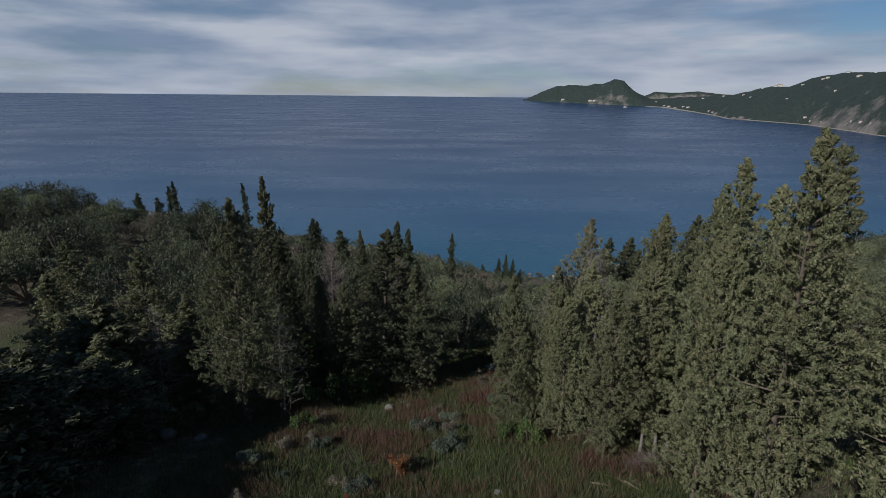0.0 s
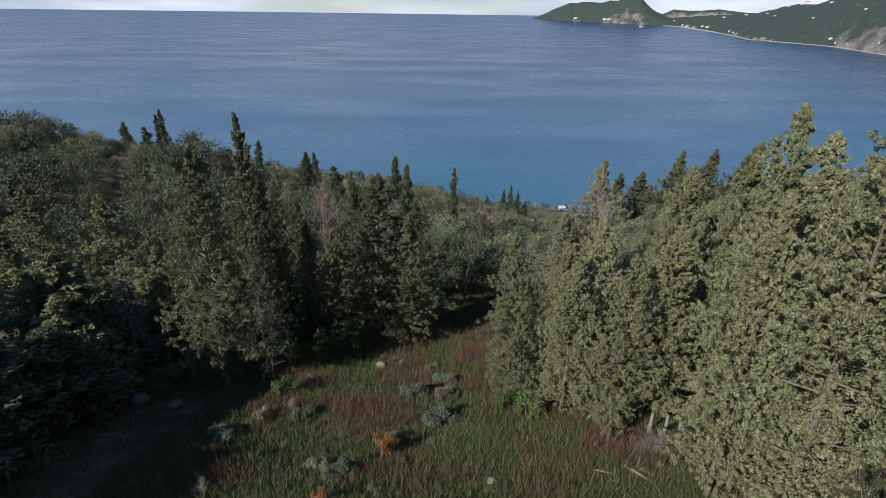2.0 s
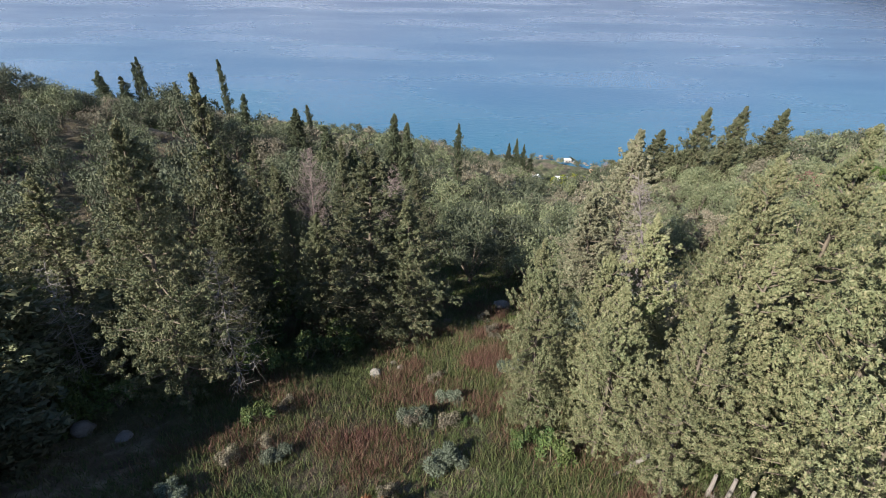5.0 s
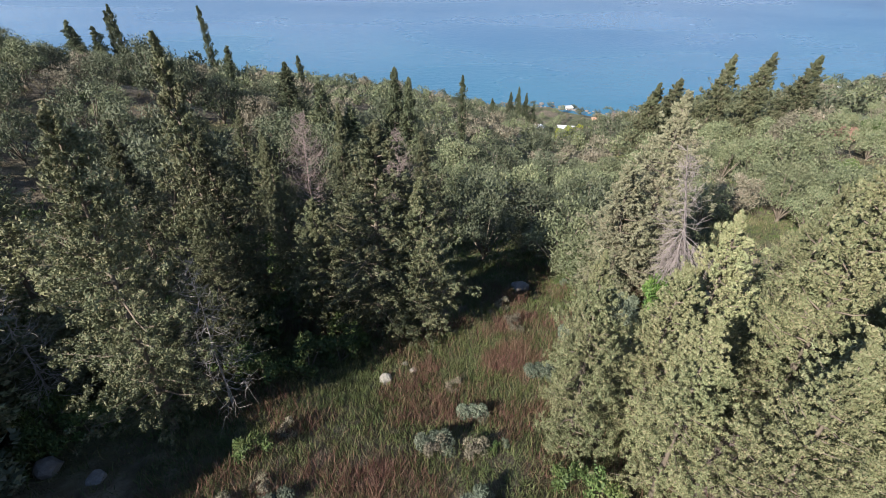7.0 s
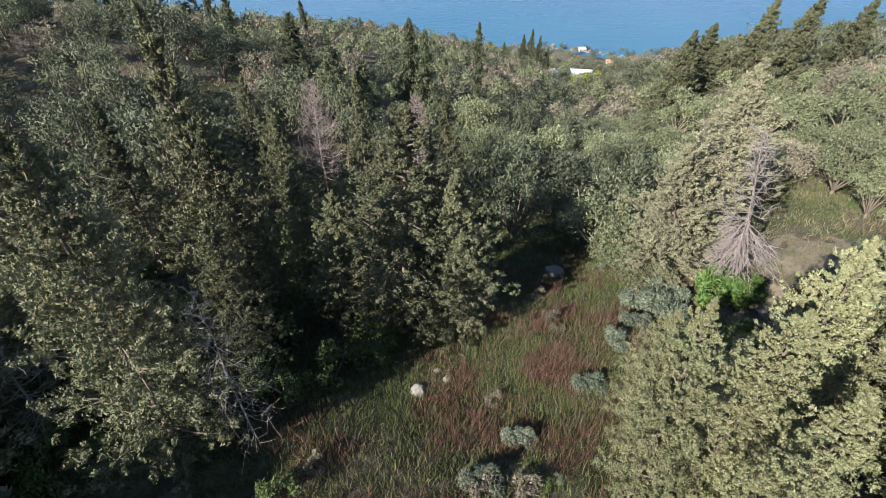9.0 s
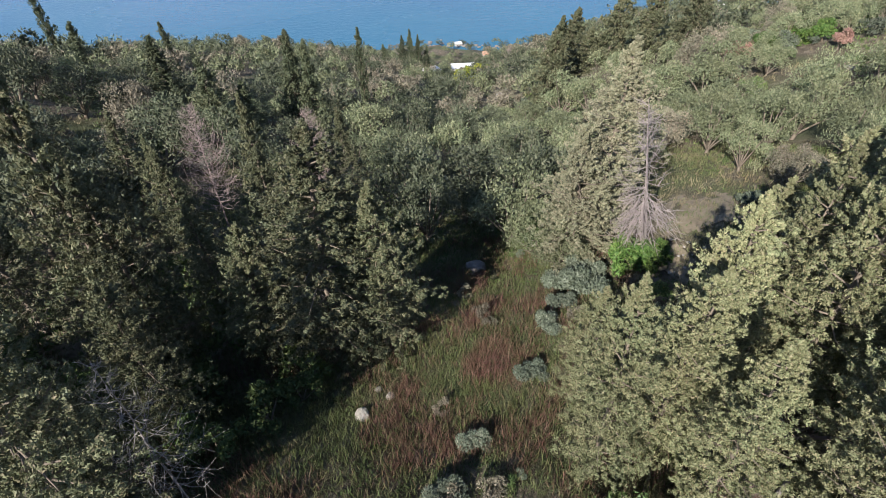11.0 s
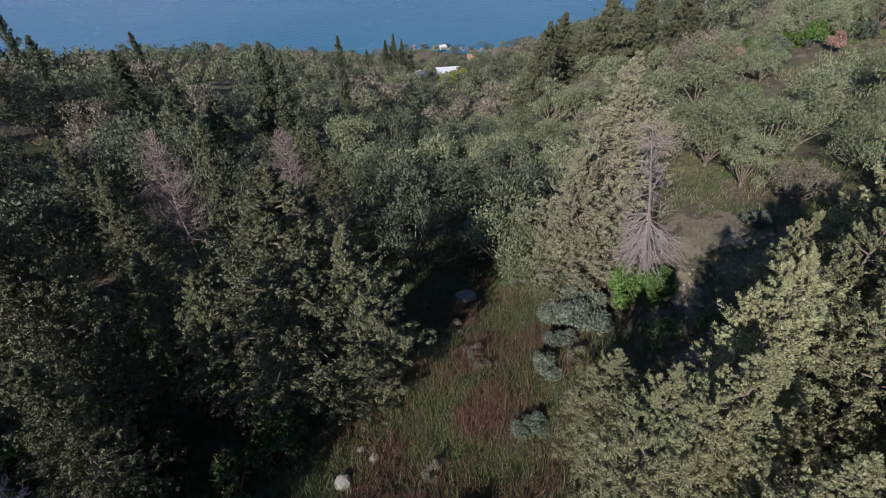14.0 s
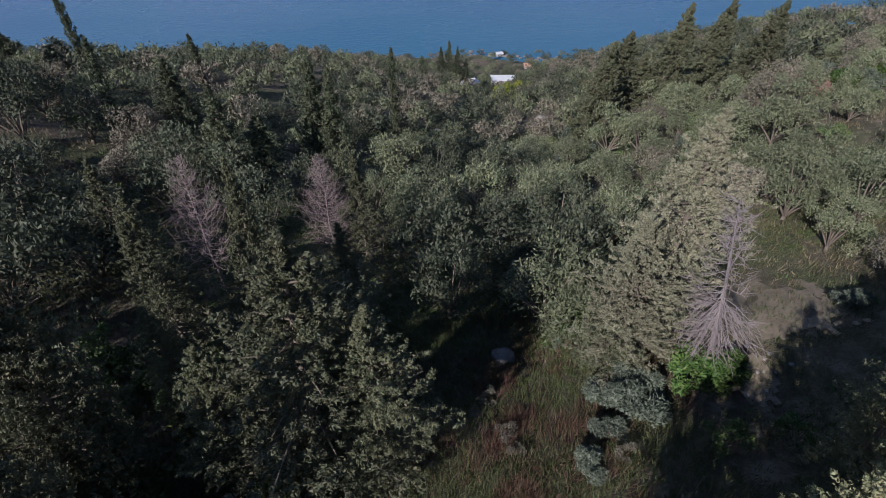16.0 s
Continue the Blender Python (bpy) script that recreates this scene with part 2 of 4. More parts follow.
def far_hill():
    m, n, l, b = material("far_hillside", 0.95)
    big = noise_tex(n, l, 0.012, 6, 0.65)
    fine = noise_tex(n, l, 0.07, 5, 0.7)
    # woodland green shifted bluish and greyed, a tint in place of haze
    hazed_wood = ramp(n, [(0.35, (0.018, 0.031, 0.026)), (0.65, (0.042, 0.058, 0.047))])
    l.new(fine, hazed_wood.inputs[0])
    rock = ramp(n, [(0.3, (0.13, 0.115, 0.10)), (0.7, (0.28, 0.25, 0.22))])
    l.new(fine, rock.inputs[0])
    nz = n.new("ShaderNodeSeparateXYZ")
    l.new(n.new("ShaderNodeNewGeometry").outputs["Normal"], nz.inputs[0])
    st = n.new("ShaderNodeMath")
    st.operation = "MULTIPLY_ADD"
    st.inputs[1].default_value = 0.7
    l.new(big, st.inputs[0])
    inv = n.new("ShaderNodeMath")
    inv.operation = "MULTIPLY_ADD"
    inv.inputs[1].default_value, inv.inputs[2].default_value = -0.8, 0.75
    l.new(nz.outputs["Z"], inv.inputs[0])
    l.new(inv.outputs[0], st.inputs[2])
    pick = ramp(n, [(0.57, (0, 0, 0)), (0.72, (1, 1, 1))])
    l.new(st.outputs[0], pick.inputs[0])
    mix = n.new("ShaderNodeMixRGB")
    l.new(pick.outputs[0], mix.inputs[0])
    l.new(hazed_wood.outputs[0], mix.inputs[1])
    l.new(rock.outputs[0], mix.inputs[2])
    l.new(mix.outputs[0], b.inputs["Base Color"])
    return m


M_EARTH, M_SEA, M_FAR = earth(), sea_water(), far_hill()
M_PALE = rough_matter("pale_earth", [(0.3, (0.10, 0.08, 0.05)), (0.7, (0.245, 0.2, 0.135))], 0.7, 6.0, 0.6, 0.95, "Position")
M_SAND = rough_matter("beach_sand", [(0.3, (0.27, 0.23, 0.17)), (0.7, (0.42, 0.37, 0.29))], 0.02, 0.2, 0.0, 0.9, "Position")


# ---- mesh helpers ----
def mesh_of(name, verts, faces, mat, smooth=False):
    me = bpy.data.meshes.new(name)
    me.from_pydata(verts if isinstance(verts, list) else verts.tolist(), [], faces if isinstance(faces, list) else faces.tolist())
    me.materials.append(mat)
    if smooth:
        me.polygons.foreach_set("use_smooth", np.ones(len(me.polygons), bool))
    me.update()
    return me


def hang(name, me, parent, label=""):
    ob = new(name, me)
    ob.parent = parent
    return tagged(ob, label)


def part(name, bm, mat, parent, label=""):
    me = bpy.data.meshes.new(name)
    bm.to_mesh(me)
    bm.free()
    me.materials.append(mat)
    return hang(name, me, parent, label)


def unit(v):
    return v / np.maximum(np.linalg.norm(v, axis=-1, keepdims=True), 1e-9)


def sprays(rng, centre, way, length, width, curl=0.25, face=None, small=False):
    """Leaf sprays: a bent lozenge at each centre, along way; small ones are one pointed triangle."""
    k = len(centre)
    way = unit(way)
    if face is None:
        face = np.zeros((k, 3))
    side = unit(np.cross(way, face * 1.3 + rng.normal(size=(k, 3)) * 0.55))
    up = np.cross(side, way)
    up = up * np.where((up * face).sum(1, keepdims=True) < 0, -1.0, 1.0)
    ln, wd = length[:, None], width[:, None]
    if small:
        v = np.stack([centre - way * ln * 0.4 + side * wd * 0.9, centre + way * ln * 0.6 + up * ln * 0.1, centre - way * ln * 0.4 - side * wd * 0.9], 1).reshape(-1, 3)
        return v, np.arange(k * 3).reshape(-1, 3)
    a = centre - way * ln * 0.5
    e = centre + way * ln * 0.5 - up * ln * curl
    mid = centre + up * ln * curl * 0.4
    v = np.stack([a, mid + side * wd, e, mid - side * wd], 1).reshape(-1, 3)
    i = np.arange(k)[:, None] * 4
    f = np.concatenate([i + [0, 1, 2], i + [0, 2, 3]], 0)
    return v, f


def tubes(limbs, sides=5):
    """Tapered limbs: each is a list of (point, radius)."""
    verts, faces = [], []
    for limb in limbs:
        pts = np.array([p for p, _ in limb], float)
        base = len(verts)
        for i, (p, r) in enumerate(limb):
            d = pts[min(i + 1, len(pts) - 1)] - pts[max(i - 1, 0)]
            d = d / max(np.linalg.norm(d), 1e-9)
            a = np.cross(d, (0.3, 0.9, 0.2))
            a = a / max(np.linalg.norm(a), 1e-9)
            b = np.cross(d, a)
            for s in range(sides):
                t = 2 * math.pi * s / sides
                verts.append((pts[i] + (a * math.cos(t) + b * math.sin(t)) * r).tolist())
        for i in range(len(limb) - 1):
            for s in range(sides):
                q = base + i * sides
                faces.append((q + s, q + (s + 1) % sides, q + sides + (s + 1) % sides, q + sides + s))
        faces.append(tuple(base + (len(limb) - 1) * sides + s for s in range(sides)))
    return verts, faces


# ---- the lie of the land ----
SEA = -60.0


def step(a, b, x):
    t = np.clip((x - a) / (b - a), 0, 1)
    return t * t * (3 - 2 * t)


def valley(y):
    return 4 + np.maximum(y - 40, 0) * 0.25


def land(x, y):
    """Height of the ground: a slope towards the sea with a gully, a hill on either side."""
    x, y = np.asarray(x, float), np.asarray(y, float)
    y = y - np.clip((105 - x) * 0.5, 0, 20) * step(200, 340, y)          # the shore runs aslant
    z = np.interp(y, [-400, 0, 20, 30, 38, 46, 76, 93, 105, 162, 283, 330, 420], [190, 50, 43.3, 40, 37.3, 35.2, 26, 17.5, 14, -5, -55, -61, -80])
    off = x - valley(y)
    shore = 1 - step(230, 345, y)
    kl = np.interp(y, [32, 44, 70, 110], [0.0, 0.12, 0.27, 0.36])
    kr = np.interp(y, [20, 40, 60, 100], [0.04, 0.17, 0.14, 0.3])
    rise_l = kl * np.maximum(-off - 3, 0)
    rise_r = kr * np.maximum(off - 1, 0)
    z = z + shore * (18 * np.tanh(rise_l / 18) + 17 * np.tanh(rise_r / 17))
    z = z + 2.0 * step(28, 66, -off) * (1 - step(80, 116, y)) * step(40, 70, y)
    z = z + 0.25 * np.sin(x * 0.31 + 1.3 * np.sin(y * 0.17)) + 0.18 * np.sin(y * 0.53 + x * 0.22) + 0.6 * np.sin(x * 0.07 + y * 0.05) * step(50, 90, y)
    return z


def ground_z(x, y):
    return float(land(x, y))


def sheet_axis(lo, a, b, hi, fine, coarse):
    near = np.arange(a, b, fine)
    g = [near[-1]]
    s = fine
    while g[-1] < hi:
        s = min(s * 1.12, coarse)
        g.append(g[-1] + s)
    k = [near[0]]
    s = fine
    while k[-1] > lo:
        s = min(s * 1.12, coarse)
        k.append(k[-1] - s)
    return np.array(k[::-1][:-1] + near.tolist() + g[1:])


def grid_mesh(name, X, Y, Z, mat):
    h, w = X.shape
    v = np.stack([X.ravel(), Y.ravel(), Z.ravel()], 1)
    i = np.arange(h * w).reshape(h, w)
    f = np.stack([i[:-1, :-1], i[:-1, 1:], i[1:, 1:], i[1:, :-1]], -1).reshape(-1, 4)
    return mesh_of(name, v, f, mat, True)


rng = np.random.default_rng(5)
gx = sheet_axis(-330, -30, 40, 340, 0.6, 9.0)
gy = sheet_axis(-380, 10, 70, 500, 0.6, 9.0)
GX, GY = np.meshgrid(gx, gy)
GZ = land(GX, GY) + rng.normal(size=GX.shape) * 0.05
ground = new("ground", grid_mesh("ground", GX, GY, GZ, M_EARTH))
tagged(ground, "brown earth hillside with patchy weeds sloping to the sea", "hillside", kind="structure")


def bare_patch(name, cx, cy, rx, ry, seed, label):
    """Trodden pale earth with a ragged edge, lying just over the hillside."""
    xs, ys = np.arange(cx - rx * 1.4, cx + rx * 1.4, 0.3), np.arange(cy - ry * 1.4, cy + ry * 1.4, 0.3)
    vs, fs, at = [], [], {}
    for i in range(len(xs) - 1):
        for j in range(len(ys) - 1):
            d = math.hypot((xs[i] - cx) / rx, (ys[j] - cy) / ry) + 0.45 * noise.noise(Vector((xs[i] * 0.8, ys[j] * 0.8, seed)))
            if d + 0.25 * noise.noise(Vector((xs[i] * 2.6, ys[j] * 2.6, seed))) > 0.8:
                continue
            q = []
            for a, b in ((i, j), (i + 1, j), (i + 1, j + 1), (i, j + 1)):
                if (a, b) not in at:
                    at[a, b] = len(vs)
                    vs.append((float(xs[a]), float(ys[b]), ground_z(xs[a], ys[b]) + 0.055))
                q.append(at[a, b])
            fs.append(q)
    return tagged(new(name, mesh_of(name, vs, fs, M_PALE, True)), label, "bare earth", kind="structure")


bare_patch("bare_ground", 19.8, 43.6, 3.8, 3.2, 1, "pale bare stony earth on the bank")
bare_patch("bare_ground", 15.6, 39.8, 1.3, 2.8, 2, "pale bare stony earth on the bank")
bare_patch("bare_ground", 24.5, 86.0, 3.2, 2.2, 3, "pale bare earth between bushes")
bare_patch("bare_ground", 55.5, 66.5, 7.0, 2.5, 4, "pale dirt track on the hillside")
bare_patch("bare_ground", 34.0, 61.0, 3.5, 2.5, 5, "pale bare earth between bushes")


def sea_height(r):
    return SEA + 1.171e-5 * np.maximum(r - 2000, 0) ** 2


rr = np.concatenate([np.linspace(150, 2000, 12), np.linspace(2100, 4960, 30)])
aa = np.radians(np.linspace(-180, 180, 145))
RR, AA = np.meshgrid(rr, aa)
sea = new("water", grid_mesh("water", RR * np.sin(AA), RR * np.cos(AA), sea_height(RR), M_SEA))
tagged(sea, "deep blue open sea, turquoise towards the shore", "sea", kind="structure")

# ---- the coast across the bay ----
COAST_AZ = [8.6, 22, 26, 27.9, 34, 39, 45, 60]
COAST_R = [4590, 4080, 3500, 3150, 2870, 2360, 2000, 1500]


def far_ridge(name, az, el, depth, label, jag, front=None, seed=1):
    """A hill across the water from its shoreline up to a crest of the given heights in degrees above the eye's level, and down behind."""
    a = np.linspace(az[0], az[-1], 260)
    e = np.interp(a, az, el)
    r0 = np.interp(a, COAST_AZ, COAST_R) if front is None else np.full_like(a, front)
    r1 = np.minimum(r0 + depth, 4930)
    crest = 60 + r1 * np.tan(np.radians(e))
    t = np.linspace(0, 1.35, 34)
    A, T = np.meshgrid(np.radians(a), t)
    R = r0 + (r1 - r0) * np.minimum(T, 1.25)
    low = sea_height(R) - 4
    up = np.where(T <= 1, np.sin(np.clip(T, 0, 1) * math.pi / 2) ** 0.9, 1 - (T - 1) * 1.6)
    Z = low + (crest - low) * up
    rough = np.zeros_like(Z)
    for i in range(Z.shape[0]):
        for j in range(Z.shape[1]):
            p = Vector((R[i, j] * math.sin(A[i, j]) * 0.006, R[i, j] * math.cos(A[i, j]) * 0.006, seed))
            rough[i, j] = noise.fractal(p, 0.9, 2.1, 5)
    Z = Z + rough * jag * np.clip(T * 4, 0, 1)
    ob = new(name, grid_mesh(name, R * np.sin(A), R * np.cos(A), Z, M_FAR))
    tagged(ob, label, "coast", kind="structure")
    return lambda az_, t_: Vector((float(np.interp(az_, a, r0 + (r1 - r0) * t_) * math.sin(radians(az_))),
                                   float(np.interp(az_, a, r0 + (r1 - r0) * t_) * math.cos(radians(az_))),
                                   float(Z[int(np.argmin(abs(t - t_))), int(np.argmin(abs(a - az_)))])))


on_cape = far_ridge("headland", [8.5, 9.2, 10.3, 11.8, 13.4, 14.5, 16.0, 17.3, 18.3, 19.2, 20.4, 22.0],
                    [-0.5, -0.1, 0.35, 0.95, 0.95, 1.05, 1.15, 1.55, 1.35, 0.6, -0.1, -0.6], 260, "rocky wooded headland across the bay", 16, seed=3)
far_ridge("far_ridge", [19.5, 21.2, 23, 25, 27, 30], [-0.2, 0.5, 0.42, 0.5, 0.3, 0.1], 60, "hazy distant hills", 6, front=4860, seed=9)
on_coast = far_ridge("coast_hill", [19.6, 22, 24, 26.7, 29, 31.3, 32.3, 33.3, 34.4, 36.5, 38.6, 45, 60],
                     [-0.45, -0.2, -0.05, 0.1, 0.5, 0.95, 0.9, 1.3, 1.8, 2.1, 2.0, 2.6, 3.2], 700, "dark wooded hills above the bay with scattered villas", 14, seed=5)

# beach along the foot of the coast
ba = np.linspace(20.5, 46, 90)
br = np.interp(ba, COAST_AZ, COAST_R)
BA = np.radians(np.stack([ba] * 3))
BR = np.stack([br - 14 - 5 * np.sin(ba * 3), br + 4, br + 40])
beach = new("beach", grid_mesh("beach", BR * np.sin(BA), BR * np.cos(BA), np.stack([sea_height(br) - 1, sea_height(br) + 1.5, sea_height(br) + 6]), M_SAND))
tagged(beach, "narrow pale sand beach at the foot of the hills", "beach", kind="structure")


def lump(rng, r, squash=0.7, cuts=2, rough=0.25):
    bm = bmesh.new()
    bmesh.ops.create_icosphere(bm, subdivisions=cuts, radius=r)
    o = Vector(rng.normal(size=3) * 10)
    for v in bm.verts:
        v.co *= 1 + rough * noise.noise(v.co / r * 1.3 + o) + rough * 0.5 * noise.noise(v.co / r * 3.1 + o)
        v.co.z *= squash
    return bm


def stone(name, loc, r, mat, label, category="rock", squash=0.7, cuts=2):
    me = bpy.data.meshes.new(name)
    bm = lump(rng, r, squash, cuts)
    bm.to_mesh(me)
    bm.free()
    me.materials.append(mat)
    ob = new(name, me)
    ob.location = loc
    ob.rotation_euler.z = rng.uniform(0, 6.28)
    return tagged(ob, label, category)


for az_, r_, s_ in ((26.9, 3420, 24), (27.1, 3440, 15), (28.3, 3130, 16), (28.9, 3120, 20), (29.6, 3100, 12)):
    stone("sea_rock", (r_ * math.sin(radians(az_)), r_ * math.cos(radians(az_)), float(sea_height(r_)) - 1), s_, M_STONE_GREY, "brown sea stack rising from the water off the coast", "rock", 0.8, 3)


def box(bm, x0, y0, z0, x1, y1, z1):
    vs = [bm.verts.new(p) for p in ((x0, y0, z0), (x1, y0, z0), (x1, y1, z0), (x0, y1, z0), (x0, y0, z1), (x1, y0, z1), (x1, y1, z1), (x0, y1, z1))]
    for q in ((0, 3, 2, 1), (4, 5, 6, 7), (0, 1, 5, 4), (1, 2, 6, 5), (2, 3, 7, 6), (3, 0, 4, 7)):
        bm.faces.new([vs[i] for i in q])


def house(name, loc, turn, w, d, h, roof_h, wall_mat, roof_mat, label, group="", windows=2):
    """A small house: walls, a hipped or flat roof with eaves, windows and a door in the front."""
    e = new(name)
    e.location, e.rotation_euler.z = loc, radians(turn)
    tagged(e, label, "house", group)
    bm = bmesh.new()
    box(bm, -w / 2, -d / 2, -3, w / 2, d / 2, h)
    part("wall", bm, wall_mat, e)
    bm = bmesh.new()
    o = 0.4
    if roof_h > 0.6:
        vs = [bm.verts.new(p) for p in ((-w / 2 - o, -d / 2 - o, h), (w / 2 + o, -d / 2 - o, h), (w / 2 + o, d / 2 + o, h), (-w / 2 - o, d / 2 + o, h),
                                        (-w / 2 + d * 0.4, 0, h + roof_h), (w / 2 - d * 0.4, 0, h + roof_h))]
        for q in ((0, 1, 5, 4), (1, 2, 5), (2, 3, 4, 5), (3, 0, 4), (3, 2, 1, 0)):
            bm.faces.new([vs[i] for i in q])
    else:
        box(bm, -w / 2 - o, -d / 2 - o, h + 0.004, w / 2 + o, d / 2 + o, h + 0.25)
    part("roof", bm, roof_mat, e)
    for i in range(windows):
        x = -w / 2 + w * (i + 0.5) / windows
        bm = bmesh.new()
        box(bm, x - 0.5, -d / 2 - 0.03, h * 0.35, x + 0.5, -d / 2 - 0.004, h * 0.75)
        part("window", bm, M_SHADE, e)
    return e


for az_, t_, w_ in ((31.5, 0.97, 46), (31.2, 0.93, 26), (30.2, 0.9, 18), (33.2, 0.7, 20), (34.6, 0.75, 26), (34.9, 0.72, 22), (36.2, 0.85, 24), (37.0, 0.7, 30),
                    (28.8, 0.75, 22), (27.2, 0.75, 20), (25.5, 0.6, 22), (24.3, 0.12, 30), (23.9, 0.12, 22), (23.2, 0.1, 24), (22.6, 0.1, 30), (22.2, 0.12, 22),
                    (21.4, 0.25, 20), (20.9, 0.3, 18), (33.4, 0.06, 18), (33.8, 0.08, 20), (34.3, 0.06, 22), (34.6, 0.1, 16), (35.1, 0.06, 18), (37.2, 0.1, 20),
                    (37.8, 0.09, 22), (38.5, 0.1, 18), (26.2, 0.1, 24), (26.5, 0.09, 18), (29.4, 0.5, 16), (32.2, 0.45, 16), (35.6, 0.45, 18)):
    p = on_coast(az_, t_)
    w_ = w_ * 0.7
    house("villa", p, -az_ + rng.uniform(-25, 25), w_, w_ * 0.55, w_ * 0.28, w_ * 0.12, M_WALL, M_TILE, "pale villa with clay roof on the far wooded coast", "villas across the bay", 3)
for az_, t_ in ((15.6, 0.1), (15.2, 0.08), (12.5, 0.1)):
    house("villa", on_cape(az_, t_), -az_, 26, 14, 8, 3, M_WALL, M_TILE, "pale villa at the foot of the rocky headland", "villas across the bay", 3)

# a small white boat on the bay
boat = new("boat")
boat.location = (4000 * math.sin(radians(18.6)), 4000 * math.cos(radians(18.6)), float(sea_height(4000)))
tagged(boat, "small white motor boat out on the bay", "boat")
bm = bmesh.new()
hv = [bm.verts.new(p) for p in ((-14, -4, 4), (10, -4, 4), (20, 0, 5), (10, 4, 4), (-14, 4, 4), (-13, -2.5, -1), (9, -2.5, -1), (15, 0, -1), (9, 2.5, -1), (-13, 2.5, -1))]
bm.faces.new(hv[:5])
for i in range(5):
    bm.faces.new((hv[i], hv[5 + i], hv[5 + (i + 1) % 5], hv[(i + 1) % 5]))
part("hull", bm, M_TIN, boat)
bm = bmesh.new()
box(bm, -8, -2.6, 4.01, 4, 2.6, 8)
part("cabin", bm, M_WALL, boat)


# ---- trees ----
def conifer_meshes(seed, height, radius, mat, profile="broad", branches=140, tufts=9, per=22, bare=0.10, size=1.1, sway=0.0, leaf=None):
    """A cypress: leaning trunk, up-swept limbs, and tufts of leaf sprays on the outer part of each limb."""
    g = np.random.default_rng(seed)
    leaf = size if leaf is None else leaf
    bend = g.normal(size=2) * (0.004 if profile == "column" else 0.02) * height
    bend = bend + np.array([sway, sway * 0.2]) * height

    def axis(u):
        u = np.asarray(u, float)
        return np.stack([bend[0] * np.maximum(u, 0) ** 1.7, bend[1] * np.maximum(u, 0) ** 1.7, u * height], -1)

    lobes = g.uniform(0, 6.28, 7)
    def reach(u, phi):
        if profile == "broad":
            r = np.interp(u, [0, 0.12, 0.3, 0.5, 0.7, 0.85, 0.95, 1], [0.35, 0.72, 1.0, 0.86, 0.55, 0.28, 0.11, 0.03])
        elif profile == "spire":
            r = np.interp(u, [0, 0.12, 0.3, 0.5, 0.7, 0.88, 1], [0.6, 0.95, 1.0, 0.68, 0.32, 0.16, 0.03])
        else:
            r = np.interp(u, [0, 0.1, 0.4, 0.8, 1], [0.6, 1.0, 1.0, 0.65, 0.08])
        lump_ = 1 + 0.22 * np.sin(phi * 2 + lobes[0] + u * 9) + 0.16 * np.sin(phi * 3 + lobes[1] - u * 14) + 0.12 * np.sin(u * 33 + lobes[2] + phi)
        return radius * r * lump_

    u = bare + (1 - bare) * (np.arange(branches) + g.uniform(0, 1, branches)) / branches
    phi = np.arange(branches) * 2.39996 + g.uniform(-0.5, 0.5, branches)
    lift = np.radians(np.interp(u, [0, 0.5, 1], [2, 21, 52])) + g.normal(size=branches) * 0.15
    if profile == "column":
        lift = lift + 0.6
    ln = reach(u, phi) * g.uniform(0.62, 1.22, branches)
    start = axis(u)
    out = np.stack([np.cos(phi), np.sin(phi), np.tan(np.clip(lift, -0.3, 1.25)) * 0.75], -1)
    s = g.uniform(0.22, 1.0, (branches, tufts)) ** 0.75
    s[:, 0] = 1.0
    c = start[:, None] + out[:, None] * (ln[:, None] * s)[..., None]
    c = c - np.array([0, 0, 0.12]) * (ln[:, None] * s ** 2)[..., None]
    c = c + g.normal(size=c.shape) * 0.24 * np.minimum(1, ln[:, None, None] * 0.6)
    # each tuft is a tight puff of scales round its own middle, with gaps between the puffs
    d = unit(g.normal(size=(branches, tufts, per, 3)) + unit(out)[:, None, None] * 0.35)
    puff = 0.125 * size * g.uniform(0.55, 1.35, (branches, tufts)) * np.clip(ln / radius * 1.6, 0.45, 1.0)[:, None]
    lead = unit(unit(out)[:, None] + g.normal(size=(branches, tufts, 3)) * 0.55 + np.array([0, 0, 0.25]))
    d_along = (d * lead[:, :, None]).sum(-1, keepdims=True) * lead[:, :, None]
    cc = c[:, :, None] + (d + d_along * 0.9) * (puff[..., None] * g.uniform(0.5, 1.15, (branches, tufts, per)))[..., None]
    wy = np.cross(d, g.normal(size=d.shape)) * 0.8 + lead[:, :, None] * 0.55 + d * 0.25
    k = branches * tufts * per
    v, f = sprays(g, cc.reshape(-1, 3), wy.reshape(-1, 3), g.uniform(0.10, 0.19, k) * leaf, g.uniform(0.036, 0.06, k) * leaf, 0.22, d.reshape(-1, 3), True)
    crown = mesh_of("crown", v, f, mat)
    tr = [[(axis(t).tolist(), 0.17 * height / 12 * (1 - t) ** 0.8 + 0.015) for t in np.linspace(-0.02, 0.97, 9)]]
    for i in range(0, branches, 2):
        a = start[i]
        b = a + out[i] * ln[i] * 0.9
        tr.append([(a, 0.045), ((a + b) / 2 + np.array([0, 0, -0.08 * ln[i]]), 0.03), (b, 0.008)])
    trunk = mesh_of("trunk", *tubes(tr, 4), M_BARK, True)
    return {"trunk": trunk, "crown": crown}


